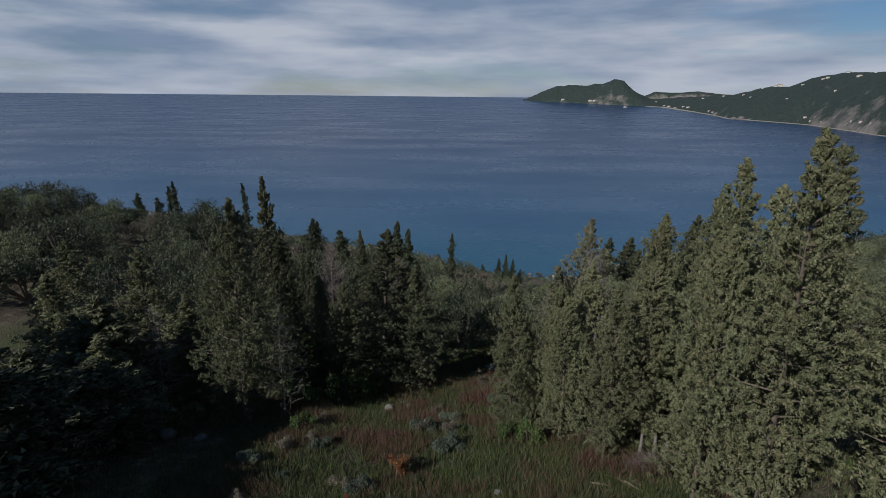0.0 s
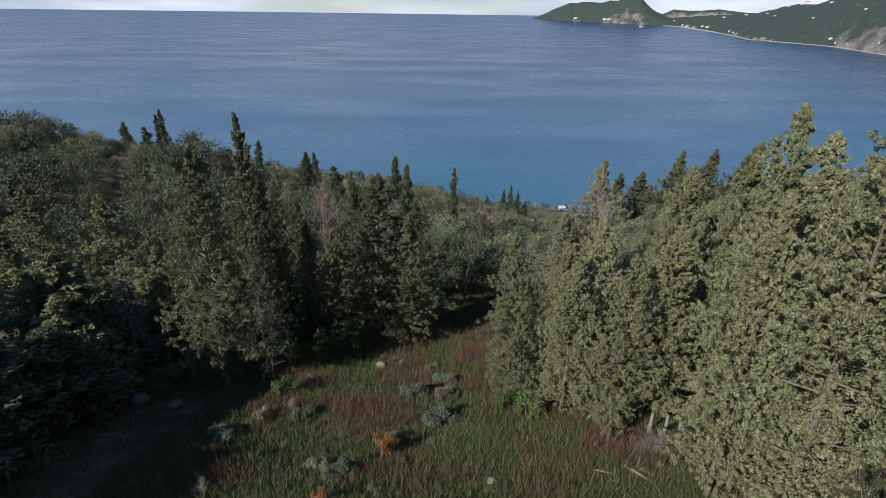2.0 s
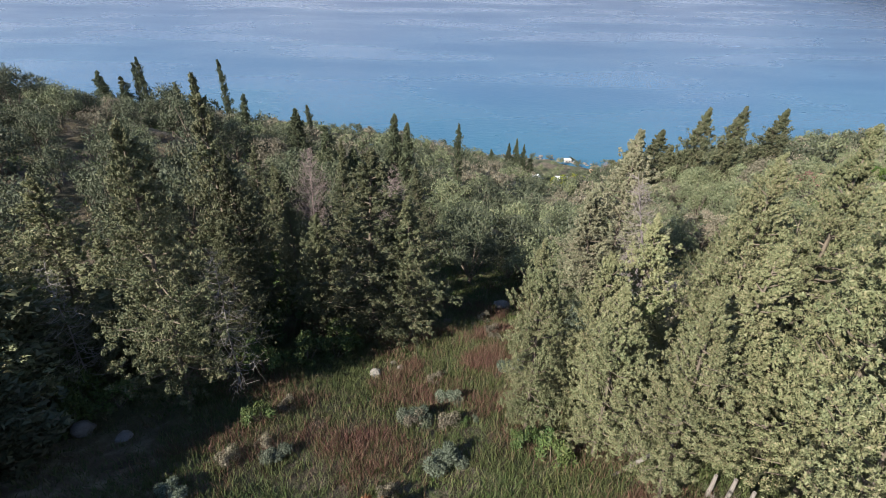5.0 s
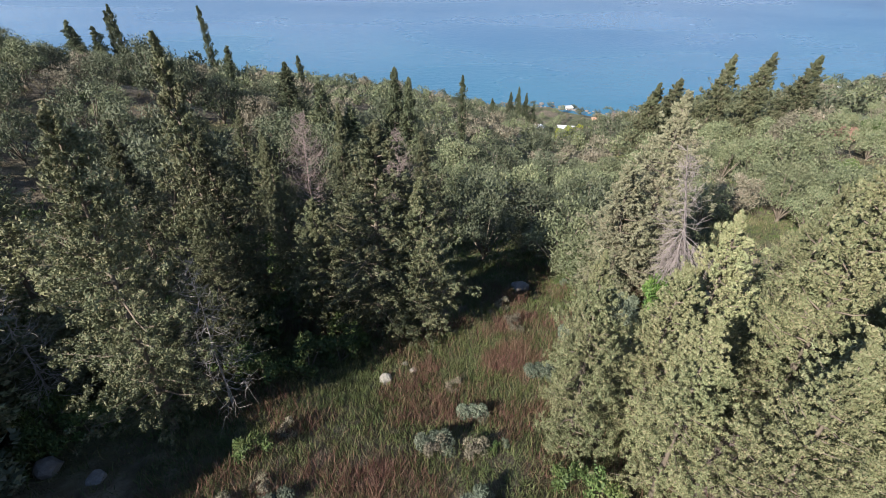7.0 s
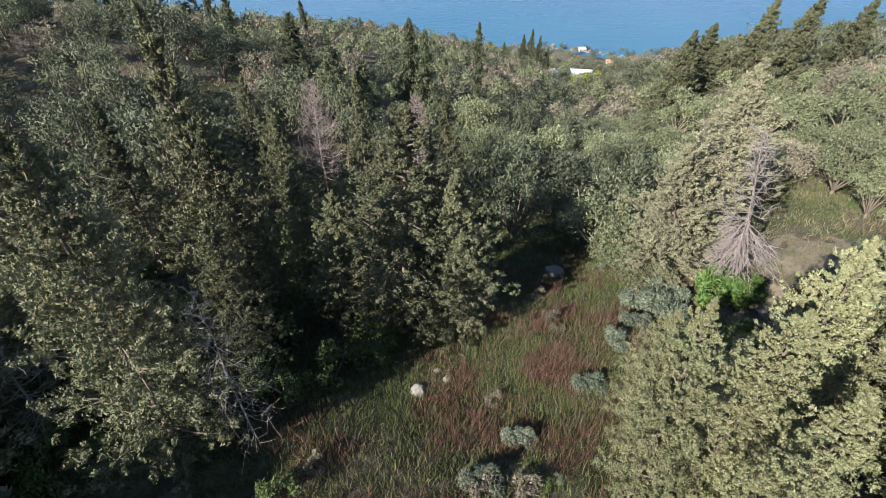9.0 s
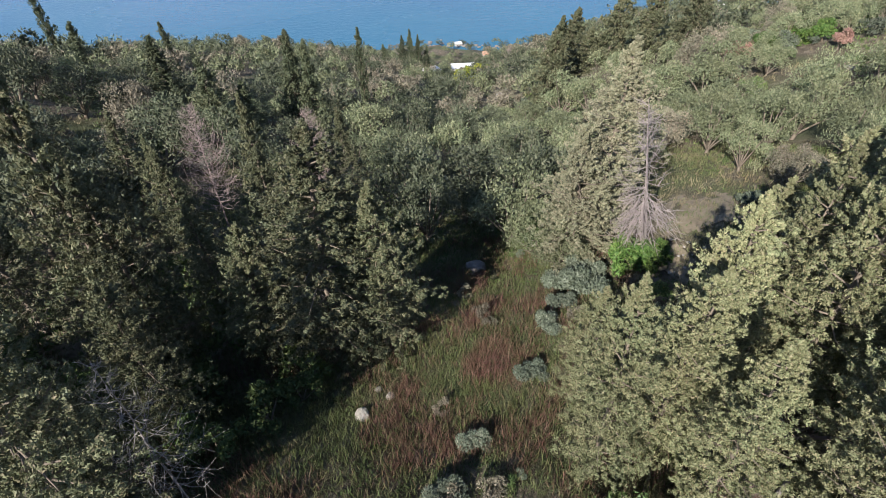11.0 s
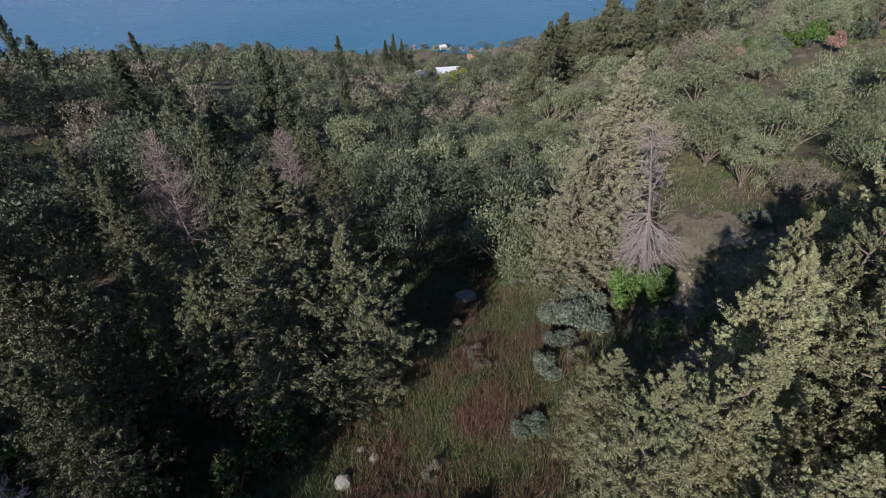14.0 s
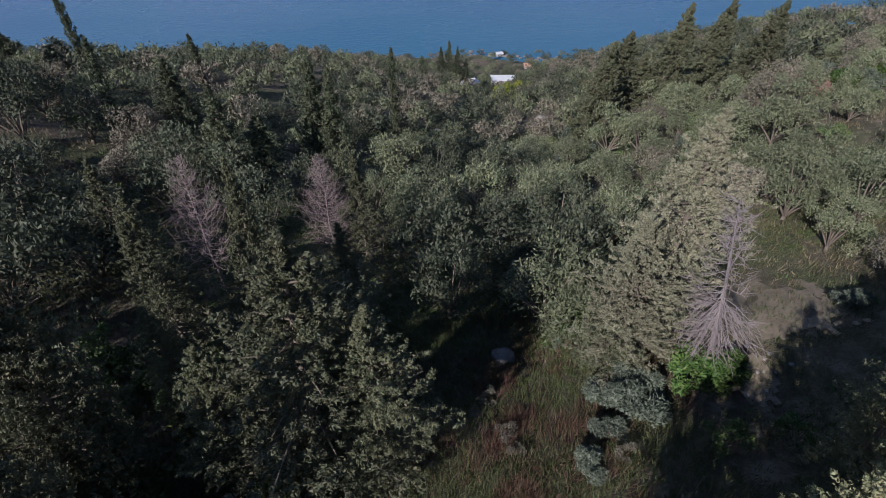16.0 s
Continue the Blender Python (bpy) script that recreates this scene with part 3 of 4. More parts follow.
def round_meshes(seed, height, radius, mat, leaves, size, stems=True, low=0.12, blobs=20):
    """An olive or a bush: a forked trunk and an uneven crown of leafy clumps."""
    g = np.random.default_rng(seed)
    ctr, rad = [], []
    for i in range(blobs):
        a, q = g.uniform(0, 6.28), math.sqrt(g.uniform(0, 1)) * 0.75
        zc = low + (1 - low) * g.uniform(0.25, 0.86) * (1 - 0.45 * q ** 2)
        ctr.append((math.cos(a) * q * radius, math.sin(a) * q * radius, zc * height))
        rad.append(g.uniform(0.2, 0.4) * min(radius, height * (1 - low) * 0.9))
    ctr, rad = np.array(ctr), np.array(rad)
    pick = g.integers(0, blobs, leaves)
    d = unit(g.normal(size=(leaves, 3)))
    d[:, 2] = np.where(d[:, 2] < -0.4, -d[:, 2], d[:, 2])
    rr_ = rad[pick] * g.uniform(0.55, 1.12, leaves)
    c = ctr[pick] + d * rr_[:, None]
    c[:, 2] = np.maximum(c[:, 2], 0.05)
    wy = d * 0.35 + g.normal(size=(leaves, 3)) * 0.7 + np.array([0, 0, 0.5])
    v, f = sprays(g, c, wy, g.uniform(0.7, 1.3, leaves) * size, g.uniform(0.2, 0.34, leaves) * size, 0.2, unit(d + np.array([0, 0, 0.5])), True)
    res = {"crown": mesh_of("crown", v, f, mat)}
    if stems:
        limbs = [[((0, 0, -0.3), 0.2), ((0.08, 0.05, low * height * 0.5), 0.15), ((0.1, 0, low * height), 0.12)]]
        for i in range(0, blobs, 2):
            limbs.append([((0.1, 0, low * height * 0.8), 0.09), (tuple((ctr[i] + np.array([0, 0, low * height])) / 2), 0.06), (tuple(ctr[i]), 0.02)])
    else:
        limbs = [[((0, 0, -0.1), 0.05), (tuple(ctr[i] * 0.5), 0.03), (tuple(ctr[i]), 0.01)] for i in range(0, blobs, 3)]
    res["trunk" if stems else "stem"] = mesh_of("trunk", *tubes(limbs, 4), M_BARK, True)
    return res


def dead_meshes(seed, height, radius, mat, branches=70, droop=0.0, twigs=4, u0=0.2, thick=1.0):
    """A bare dead conifer: trunk, thin limbs and twigs."""
    g = np.random.default_rng(seed)
    limbs = [[((g.normal() * 0.05, g.normal() * 0.05, t * height), 0.075 * (1 - t) + 0.01) for t in np.linspace(-0.02, 1, 8)]]
    for i in range(branches):
        u = u0 + (1 - u0) * i / branches
        phi = i * 2.4 + g.uniform(-0.4, 0.4)
        L = radius * min(1.0, (1.04 - u) * 1.7) * g.uniform(0.55, 1.2) + 0.2
        a = np.array([0, 0, u * height])
        d = np.array([math.cos(phi), math.sin(phi), 0.45 - droop + g.normal() * 0.2])
        b = a + d * L + np.array([0, 0, 0.16 * L])
        limbs.append([(a, 0.028 * thick), (a + d * L * 0.35 + np.array([0, 0, -0.1 * L]), 0.022 * thick), (a + d * L * 0.72 + np.array([0, 0, -0.06 * L]), 0.015 * thick), (b, 0.006)])
        for k in range(twigs):
            t = g.uniform(0.25, 0.98)
            p = a + (b - a) * t
            q = p + (d + g.normal(size=3) * 0.75) * L * g.uniform(0.12, 0.36)
            limbs.append([(p, 0.012 * thick), ((p + q) / 2 + g.normal(size=3) * 0.04, 0.009 * thick), (q, 0.004)])
    return {"trunk": mesh_of("trunk", *tubes(limbs, 3), mat)}


def hanging_meshes(seed, height, mat):
    """A bleached dead conifer: long branches hanging in a skirt below, shorter ones curving up towards the tip."""
    g = np.random.default_rng(seed)
    limbs = [[((math.sin(t * 5) * 0.06, math.cos(t * 4) * 0.05, t * height), 0.13 * (1 - t) + 0.012) for t in np.linspace(-0.02, 1, 9)]]
    for i in range(120):
        low_ = i < 64
        u = g.uniform(0.3, 0.5) if low_ else g.uniform(0.5, 0.97)
        phi = g.normal() * 1.15 + 3.5 if low_ else i * 2.4 + g.uniform(-0.4, 0.4)
        o = np.array([math.cos(phi), math.sin(phi), 0.0])
        L = g.uniform(0.9, 2.0) if low_ else (1.05 - u) * g.uniform(1.6, 3.0)
        drop = g.uniform(0.5, 1.5) if low_ else g.uniform(-0.1, 0.5)
        tip = -drop * 0.75 if low_ else 0.35
        a = np.array([0, 0, u * height])
        pts = [a, a + o * L * 0.35 + np.array([0, 0, -drop * L * 0.18]), a + o * L * 0.7 + np.array([0, 0, -drop * L * 0.5]), a + o * L + np.array([0, 0, tip * L - (0.0 if low_ else drop * L * 0.3)])]
        th = 0.024 if low_ else 0.018
        limbs.append([(p, th * (1 - 0.27 * j)) for j, p in enumerate(pts)])
        for k in range(13 if low_ else 5):
            j = int(g.integers(1, 3))
            p = pts[j] + (pts[j + 1] - pts[j]) * g.uniform(0, 1)
            q = p + (o * 0.6 + np.array([0, 0, -0.5 if low_ else 0.3]) + g.normal(size=3) * 0.5) * g.uniform(0.25, 0.7)
            limbs.append([(p, 0.014), ((p + q) / 2 + g.normal(size=3) * 0.03, 0.01), (q, 0.004)])
    return {"trunk": mesh_of("trunk", *tubes(limbs, 4), mat)}


def plant(name, meshes, x, y, label, category, group="", scale=(1, 1, 1), turn=0.0, z=None, sink=0.15, lean=(0, 0)):
    e = new(name)
    e.location = (x, y, (ground_z(x, y) if z is None else z) - sink)
    e.rotation_euler = (radians(lean[0]), radians(lean[1]), radians(turn))
    e.scale = scale
    tagged(e, label, category, group)
    for k, me in meshes.items():
        hang(k, me, e)
    return e


FINE = [conifer_meshes(14 + i, 12.0, 2.3, M_CONIFER, "broad", 165, 12, 34, size=0.92, sway=s, leaf=0.68) for i, s in enumerate((0.0, 0.015))]
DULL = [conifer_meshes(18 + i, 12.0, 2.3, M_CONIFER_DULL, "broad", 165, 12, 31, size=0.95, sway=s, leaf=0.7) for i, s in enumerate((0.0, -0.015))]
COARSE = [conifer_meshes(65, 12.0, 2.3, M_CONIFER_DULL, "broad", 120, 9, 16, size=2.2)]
PALE = [conifer_meshes(17, 12.0, 2.3, M_CONIFER_PALE, "broad", 165, 12, 34, size=0.92, sway=0.015, leaf=0.68)]
BROAD = [conifer_meshes(11 + i, 12.0, 2.3, M_CONIFER, "broad", 140, 10, 22, sway=s, leaf=0.95) for i, s in enumerate((0.0, 0.02, -0.02))]
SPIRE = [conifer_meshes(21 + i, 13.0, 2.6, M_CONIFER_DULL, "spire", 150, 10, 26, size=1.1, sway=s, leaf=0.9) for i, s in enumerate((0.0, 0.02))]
THIN = [conifer_meshes(31 + i, 11.0, 1.5, M_CONIFER, "broad", 120, 9, 22) for i in range(2)]
DARK = [conifer_meshes(41 + i, 10.0, 1.5, M_CYPRESS, "broad", 110, 8, 12, size=1.6) for i in range(2)]
COLUMN = [conifer_meshes(51, 12.0, 0.75, M_CYPRESS, "column", 110, 6, 12, size=1.6, bare=0.04)]
WIND = [conifer_meshes(61 + i, 13.0, 2.6, M_CONIFER_DULL, "broad", 150, 9, 20, size=1.7, sway=0.03, bare=0.03) for i in range(2)]


def conifer(kind, x, y, top, radius, label, group="", lean=(0, 0), turn=None):
    set_, h0, r0 = {"fine": (FINE, 12.0, 2.3), "pale": (PALE, 12.0, 2.3), "dull": (DULL, 12.0, 2.3), "coarse": (COARSE, 12.0, 1.9), "broad": (BROAD, 12.0, 2.3), "spire": (SPIRE, 13.0, 2.6), "thin": (THIN, 11.0, 1.5), "dark": (DARK, 10.0, 1.5),
                    "column": (COLUMN, 12.0, 0.75), "wind": (WIND, 13.0, 2.6)}[kind]
    z = ground_z(x, y)
    sz = (top - z) / h0
    sr = radius / r0
    t = rng.uniform(0, 360) if turn is None else turn
    return plant("cypress_tree", set_[int(rng.integers(0, len(set_)))], x, y, label, "tree", group, (sr, sr, sz), t, lean=lean)


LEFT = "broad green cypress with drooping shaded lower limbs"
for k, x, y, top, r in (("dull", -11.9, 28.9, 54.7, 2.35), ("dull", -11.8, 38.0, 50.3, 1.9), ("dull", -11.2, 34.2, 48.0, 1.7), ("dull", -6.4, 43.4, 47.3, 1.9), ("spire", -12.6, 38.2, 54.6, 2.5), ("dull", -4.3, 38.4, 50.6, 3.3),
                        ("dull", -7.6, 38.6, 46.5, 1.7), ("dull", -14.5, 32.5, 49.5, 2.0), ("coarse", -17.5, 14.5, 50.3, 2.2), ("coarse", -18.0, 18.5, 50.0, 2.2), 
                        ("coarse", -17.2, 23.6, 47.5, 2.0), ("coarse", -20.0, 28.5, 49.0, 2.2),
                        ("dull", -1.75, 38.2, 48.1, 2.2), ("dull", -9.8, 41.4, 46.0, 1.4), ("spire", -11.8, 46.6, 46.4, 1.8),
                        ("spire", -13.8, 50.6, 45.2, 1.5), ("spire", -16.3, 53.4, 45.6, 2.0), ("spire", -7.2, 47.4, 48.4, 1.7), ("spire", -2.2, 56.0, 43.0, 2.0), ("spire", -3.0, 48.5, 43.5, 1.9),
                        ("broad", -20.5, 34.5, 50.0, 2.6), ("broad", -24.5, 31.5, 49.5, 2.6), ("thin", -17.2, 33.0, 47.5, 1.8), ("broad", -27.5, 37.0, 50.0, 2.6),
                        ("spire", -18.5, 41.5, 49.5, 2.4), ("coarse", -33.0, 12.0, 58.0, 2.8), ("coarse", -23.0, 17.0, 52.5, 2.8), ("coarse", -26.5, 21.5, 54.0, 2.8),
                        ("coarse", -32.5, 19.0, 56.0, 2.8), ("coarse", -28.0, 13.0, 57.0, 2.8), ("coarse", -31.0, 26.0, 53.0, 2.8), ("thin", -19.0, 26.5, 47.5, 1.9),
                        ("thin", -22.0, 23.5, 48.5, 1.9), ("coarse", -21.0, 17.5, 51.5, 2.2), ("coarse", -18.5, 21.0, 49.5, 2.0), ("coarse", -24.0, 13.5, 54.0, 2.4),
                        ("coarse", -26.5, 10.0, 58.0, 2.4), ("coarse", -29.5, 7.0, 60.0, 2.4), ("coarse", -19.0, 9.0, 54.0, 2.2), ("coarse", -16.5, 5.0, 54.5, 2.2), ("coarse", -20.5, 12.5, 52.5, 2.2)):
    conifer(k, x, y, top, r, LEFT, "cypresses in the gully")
for x, y, top, r in ((-18.8, 76, 42.8, 1.7), (-13.0, 67, 43.4, 1.6), (-6.2, 73.5, 42.9, 1.5), (-4.6, 73, 42.0, 1.3), (-14, 76, 38.4, 1.4), (-10.5, 69, 40.5, 1.5)):
    conifer("dark", x, y, top, r, "dark slender cypress standing among olives", "dark cypresses")
RIGHT = "dense sunlit green cypress with grey bark on the slope"
for k, x, y, top, r in (("fine", 4.4, 27.7, 50.9, 1.5), ("fine", 5.8, 31.0, 47.0, 1.5), ("fine", 7.0, 28.2, 50.3, 1.7), ("fine", 9.4, 29.8, 51.1, 1.8), ("fine", 14.8, 33.8, 48.2, 1.5),
                        ("fine", 13.2, 31.0, 51.6, 1.7), ("fine", 12.4, 28.4, 54.2, 2.0), ("fine", 15.3, 28.5, 55.4, 2.1), ("fine", 6.8, 25.2, 50.6, 1.5), ("fine", 10.4, 24.2, 53.0, 1.9),
                        ("fine", 13.4, 22.6, 58.0, 2.1), ("fine", 12.4, 16.8, 59.6, 2.2), ("fine", 10.9, 18.6, 56.0, 1.8), ("fine", 8.5, 22.8, 52.2, 1.5), ("broad", 16.2, 14.8, 60.0, 2.2),
                        ("broad", 17.5, 22.5, 58.5, 2.6), ("broad", 18.6, 27.5, 56.0, 2.6), ("broad", 18.5, 17.5, 61.0, 2.6), ("broad", 17.0, 33.5, 50.5, 2.0), ("broad", 22.5, 32.0, 53.0, 2.5)):
    conifer(k, x, y, top, r, RIGHT, "sunlit cypresses on the slope")
conifer("pale", 12.7, 44.0, 50.4, 2.7, "tall tapering cypress with a bleached dead side", "", turn=20)
conifer("pale", 10.6, 42.6, 46.6, 2.4, "shorter dry cypress leaning against a taller one", "", turn=130)
for x, y, top, r in ((28.0, 89, 36.8, 2.5), (36.5, 102, 33.5, 3.2), (36, 95, 33.0, 2.6), (39.3, 93.5, 39.6, 2.6), (44.3, 92, 40.4, 2.6), (47.4, 87, 41.4, 2.6)):
    conifer("wind", x, y, top, r, "wind-bent green cypress leaning over the olive grove", "wind-bent cypresses", turn=float(rng.uniform(-15, 15)), lean=(0, 7))
for x, y, h, ln in ((2.4, 95.5, 15.0, 0), (-25.3, 109, 9.5, 4), (-53, 103, 11.0, 2), (-50.5, 101, 12.0, -3), (-38.5, 105, 14, 5), (-28.5, 84, 9, 8)):
    z = ground_z(x, y)
    conifer("column", x, y, z + h, 0.62, "narrow dark columnar cypress above the olive trees", "columnar cypresses", lean=(0, ln))
for x, y, h in ((23, 196, 13), (26, 197, 16), (29, 198, 15), (32, 199, 12), (17, 196, 9), (-45, 100, 9), (-48, 103, 7), (-54, 100, 8.5), (-57, 99, 9), (-60, 104, 8.5), (-42, 104, 6)):
    conifer("dark", x, y, ground_z(x, y) + h, 1.5, "dark cypress on the crest above the sea", "crest cypresses")

# dead trees
DEAD_PINK = [dead_meshes(71 + i, 9.0, 1.7, M_DEAD, 130, 0.0, 9, 0.25, 0.75) for i in range(2)]
DEAD_GREY = dead_meshes(75, 9.0, 1.9, M_DEAD_GREY, 60, 0.5, 8, 0.15, 0.9)
DEAD_HANG = hanging_meshes(76, 11.2, M_DEAD_PALE)
for i, (x, y, top) in enumerate(((-11.2, 52.4, 45.8), (-4.5, 56.5, 42.8), (46.5, 156, 8))):
    z = ground_z(x, y)
    plant("dead_tree", DEAD_PINK[i % 2], x, y, "bare pinkish-grey dead conifer with thin twigs", "dead tree", "dead trees", (1.0, 1.0, (top - z) / 9.0), rng.uniform(0, 360))
plant("dead_tree", DEAD_HANG, 15.0, 41.5, "bleached dead conifer with drooping bare branches", "dead tree", "dead trees", (1, 1, 1), 0, lean=(3, -14))
plant("dead_tree", DEAD_GREY, -9.9, 30.2, "grey dead conifer with curved bare lower branches", "dead tree", "dead trees", (0.7, 0.7, 0.95), 130)
plant("dead_tree", DEAD_GREY, -17.5, 30.0, "grey dead conifer standing in deep shade", "dead tree", "dead trees", (0.8, 0.8, 0.9), 60)

# olive grove
OLIVE = [round_meshes(81 + i, 4.6, 2.5, M_OLIVE, 4200, 0.16) for i in range(4)] + [round_meshes(86, 4.4, 2.4, M_OLIVE_BROWN, 4200, 0.16)]
OLIVE_MID = [round_meshes(121 + i, 4.6, 2.5, M_OLIVE, 2800, 0.2) for i in range(3)] + [round_meshes(126, 4.4, 2.4, M_OLIVE_BROWN, 2800, 0.2)]
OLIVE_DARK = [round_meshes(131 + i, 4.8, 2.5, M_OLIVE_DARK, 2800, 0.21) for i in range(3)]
OLIVE_FAR = [round_meshes(91 + i, 4.8, 2.7, m, 560, 0.42) for i, m in enumerate((M_OLIVE, M_OLIVE_DARK, M_OLIVE_DARK))] + [round_meshes(96, 4.6, 2.6, M_OLIVE_BROWN, 560, 0.42)]
BUSHES = [round_meshes(101 + i, 1.7, 1.3, m, 900, 0.2, False, 0.05, 9) for i, m in enumerate((M_BUSH, M_BUSH_GREY, M_BUSH_GREY, M_OLIVE_BROWN))]


def clear_of(x, y):
    """True where the grove leaves room: the grassy strip, the bare patches and the cypress stands."""
    if y < 47 and x < 9 + (y - 30) * 0.2:
        return y > 44 and x < -18
    if 10 < x < 27 and 36 < y < 50:
        return False
    if math.hypot(x - 24.5, y - 86) < 4 or math.hypot(x - 57, y - 69) < 7:
        return False
    if math.hypot(x - 51, y - 79) < 4.5:
        return False
    if -17 < x < 1 and y < 59:
        return False
    if (225 < y < 268 and abs(x - (-2 + 64 * (y - 20) / 242)) < 8) or (185 < y < 216 and abs(x - (-2 + 38 * (y - 20) / 192)) < 5):
        return False
    return True


def joined(name, spots, kinds, label, category):
    """Far plants that nobody could count, as one mesh."""
    vs, fs, mi, base = [], [], [], 0
    mats = []
    for x, y, s_, t_, i in spots:
        c_, sn = math.cos(t_), math.sin(t_)
        for me in [kinds[i % len(kinds)]["crown"]]:
            if me.materials[0] not in mats:
                mats.append(me.materials[0])
            n_ = len(me.vertices)
            co = np.empty(n_ * 3)
            me.vertices.foreach_get("co", co)
            co = co.reshape(-1, 3) * s_
            vs.append(np.stack([co[:, 0] * c_ - co[:, 1] * sn + x, co[:, 0] * sn + co[:, 1] * c_ + y, co[:, 2] + ground_z(x, y) - 0.15], 1))
            tri = len(me.polygons)
            if len(me.loops) == tri * 3:
                ix = np.empty(tri * 3, int)
                me.loops.foreach_get("vertex_index", ix)
                fs.extend((ix.reshape(-1, 3) + base).tolist())
            else:
                fs.extend([[v + base for v in p.vertices] for p in me.polygons])
            mi.extend([mats.index(me.materials[0])] * tri)
            base += n_
    me = mesh_of(name, np.concatenate(vs), fs, mats[0])
    for m in mats[1:]:
        me.materials.append(m)
    me.polygons.foreach_set("material_index", np.array(mi, np.int32))
    ob = new(name, me)
    return tagged(ob, label, category, kind="stuff")


olives, far_spots = [], []
for i in range(12000):
    y = 40 + 305 * rng.uniform(0, 1) ** 1.15
    x = rng.uniform(-100, 130)
    if abs(x) > 32 + y * 0.75 or not clear_of(x, y):
        continue
    right = x > valley(y) + 5
    gap = (3.9 if right else 3.8) + max(y - 90, 0) * 0.02
    if right and 50 < y < 85 and noise.noise(Vector((x * 0.07, y * 0.07, 2))) < -0.4:
        continue
    if any((x - a) ** 2 + (y - b) ** 2 < gap * gap for a, b in olives):
        continue
    olives.append((x, y))
    s = rng.uniform(0.75, 1.25) * (1.12 if right else (1.25 if y < 75 else 1.05))
    if y > 96:
        far_spots.append((x, y, s * 1.05, rng.uniform(0, 6.28), int(rng.integers(0, 4))))
        continue
    # by the gully nearly all crowns take dark leaves: its shade put into colour
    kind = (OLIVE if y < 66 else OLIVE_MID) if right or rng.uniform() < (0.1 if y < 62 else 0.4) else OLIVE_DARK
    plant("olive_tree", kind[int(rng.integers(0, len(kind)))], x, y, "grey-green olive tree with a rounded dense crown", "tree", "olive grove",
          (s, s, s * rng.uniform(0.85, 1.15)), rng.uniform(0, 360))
for x, y, s in ((9.2, 44.2, 1.0), (9.9, 42.6, 0.8), (17.5, 49.5, 0.9), (6.5, 52.5, 0.9)):
    plant("olive_tree", OLIVE[1], x, y, "grey-green olive tree with a rounded dense crown", "tree", "olive grove", (s, s, s), x * 40)
joined("far_olive_grove", far_spots, OLIVE_FAR, "distant grey-green olive grove falling to the shore", "olive grove")

# ---- bushes ----
BRIGHT = round_meshes(111, 1.6, 1.4, M_BUSH_BRIGHT, 2600, 0.17, False, 0.05, 10)
ORANGE = round_meshes(112, 1.5, 0.7, M_ORANGE, 1200, 0.13, False, 0.05, 8)
RUSTY = round_meshes(113, 3.0, 1.8, M_RUST, 2000, 0.26, True, 0.2, 10)
CITRUS = round_meshes(114, 5.0, 3.0, M_CITRUS, 2000, 0.36, True, 0.15, 12)
FINE_GREY = round_meshes(115, 1.3, 0.9, M_BUSH_GREY, 3000, 0.13, False, 0.05, 9)


def bush(meshes, x, y, s, label, category="bush", group="", tall=1.0):
    return plant("bush", meshes, x, y, label, category, group, (s, s, s * tall), rng.uniform(0, 360), sink=0.05)


GREYB = "grey-green shrub growing in the rough grass"
for x, y, s in ((-0.8, 28.2, 1.0), (0.6, 24.8, 1.1), (0.9, 30.4, 0.9), (9.8, 39.4, 1.9), (8.9, 40.3, 1.4), (10.8, 40.6, 1.6), (-6.5, 25.0, 0.8), (-3.5, 20.0, 0.9), (4.5, 33.5, 1.0), (-9.5, 22.5, 0.8), (6.5, 36.5, 1.1), (22.9, 42.6, 1.1), (8.2, 38.2, 1.1)):
    bush(FINE_GREY, x, y, s, GREYB, group="grey shrubs", tall=0.7)
for x, y, s in ((13.4, 40.6, 1.4), (14.5, 40.2, 1.1), (54.8, 79.6, 1.8), (57.5, 78.0, 1.7), (60, 76, 1.6)):
    bush(BRIGHT, x, y, s, "bright green leafy bush beside a bare bank", group="bright bushes")
for x, y, s in ((5.0, 24.9, 0.8), (4.2, 26.0, 0.7), (12.3, 36.4, 0.9), (-8.0, 27.5, 0.7), (-13.5, 45.6, 1.2), (-10.4, 41.7, 1.3), (-12.0, 43.5, 1.2), (15.2, 36.0, 0.8)):
    bush(BUSHES[0], x, y, s, "low dark green leafy bush", group="green bushes")
for i in range(46):
    x, y = rng.uniform(-27, -6), rng.uniform(24, 46)
    if y < 31 + (x + 10) * 0.9:
        continue
    bush(BUSHES[0], x, y, rng.uniform(0.7, 1.5), "dark green undergrowth bush in the shade of cypresses", group="shaded undergrowth")
bush(ORANGE, -2.0, 21.7, 0.95, "small autumn shrub with bright orange leaves", tall=1.1)
for i in range(60):
    x, y = rng.uniform(-9, 12), rng.uniform(16, 48)
    if y > 30 + (x + 9) * 0.95 or (x > 4.5 and y < 33) or x > 8 + (y - 33) * 0.3:
        continue
    bush((FINE_GREY, BUSHES[0], BUSHES[3])[int(rng.integers(0, 3))], x, y, rng.uniform(0.25, 0.55), "low tuft of weeds in the rough grass", "weed", "weed tufts")
bush(ORANGE, -3.8, 17.8, 0.5, "small orange-leaved weed in the grass", tall=1.1)
for x, y, s in ((50.5, 80.5, 1.0), (52, 79.5, 0.8), (58.6, 72.2, 0.8)):
    bush(RUSTY, x, y, s, "dry tree with rusty pink leaves", "tree", "rusty trees")
bush(DEAD_PINK[0], 28.8, 45.6, 0.22, "low pinkish dead bush on the bare bank", "dead bush")
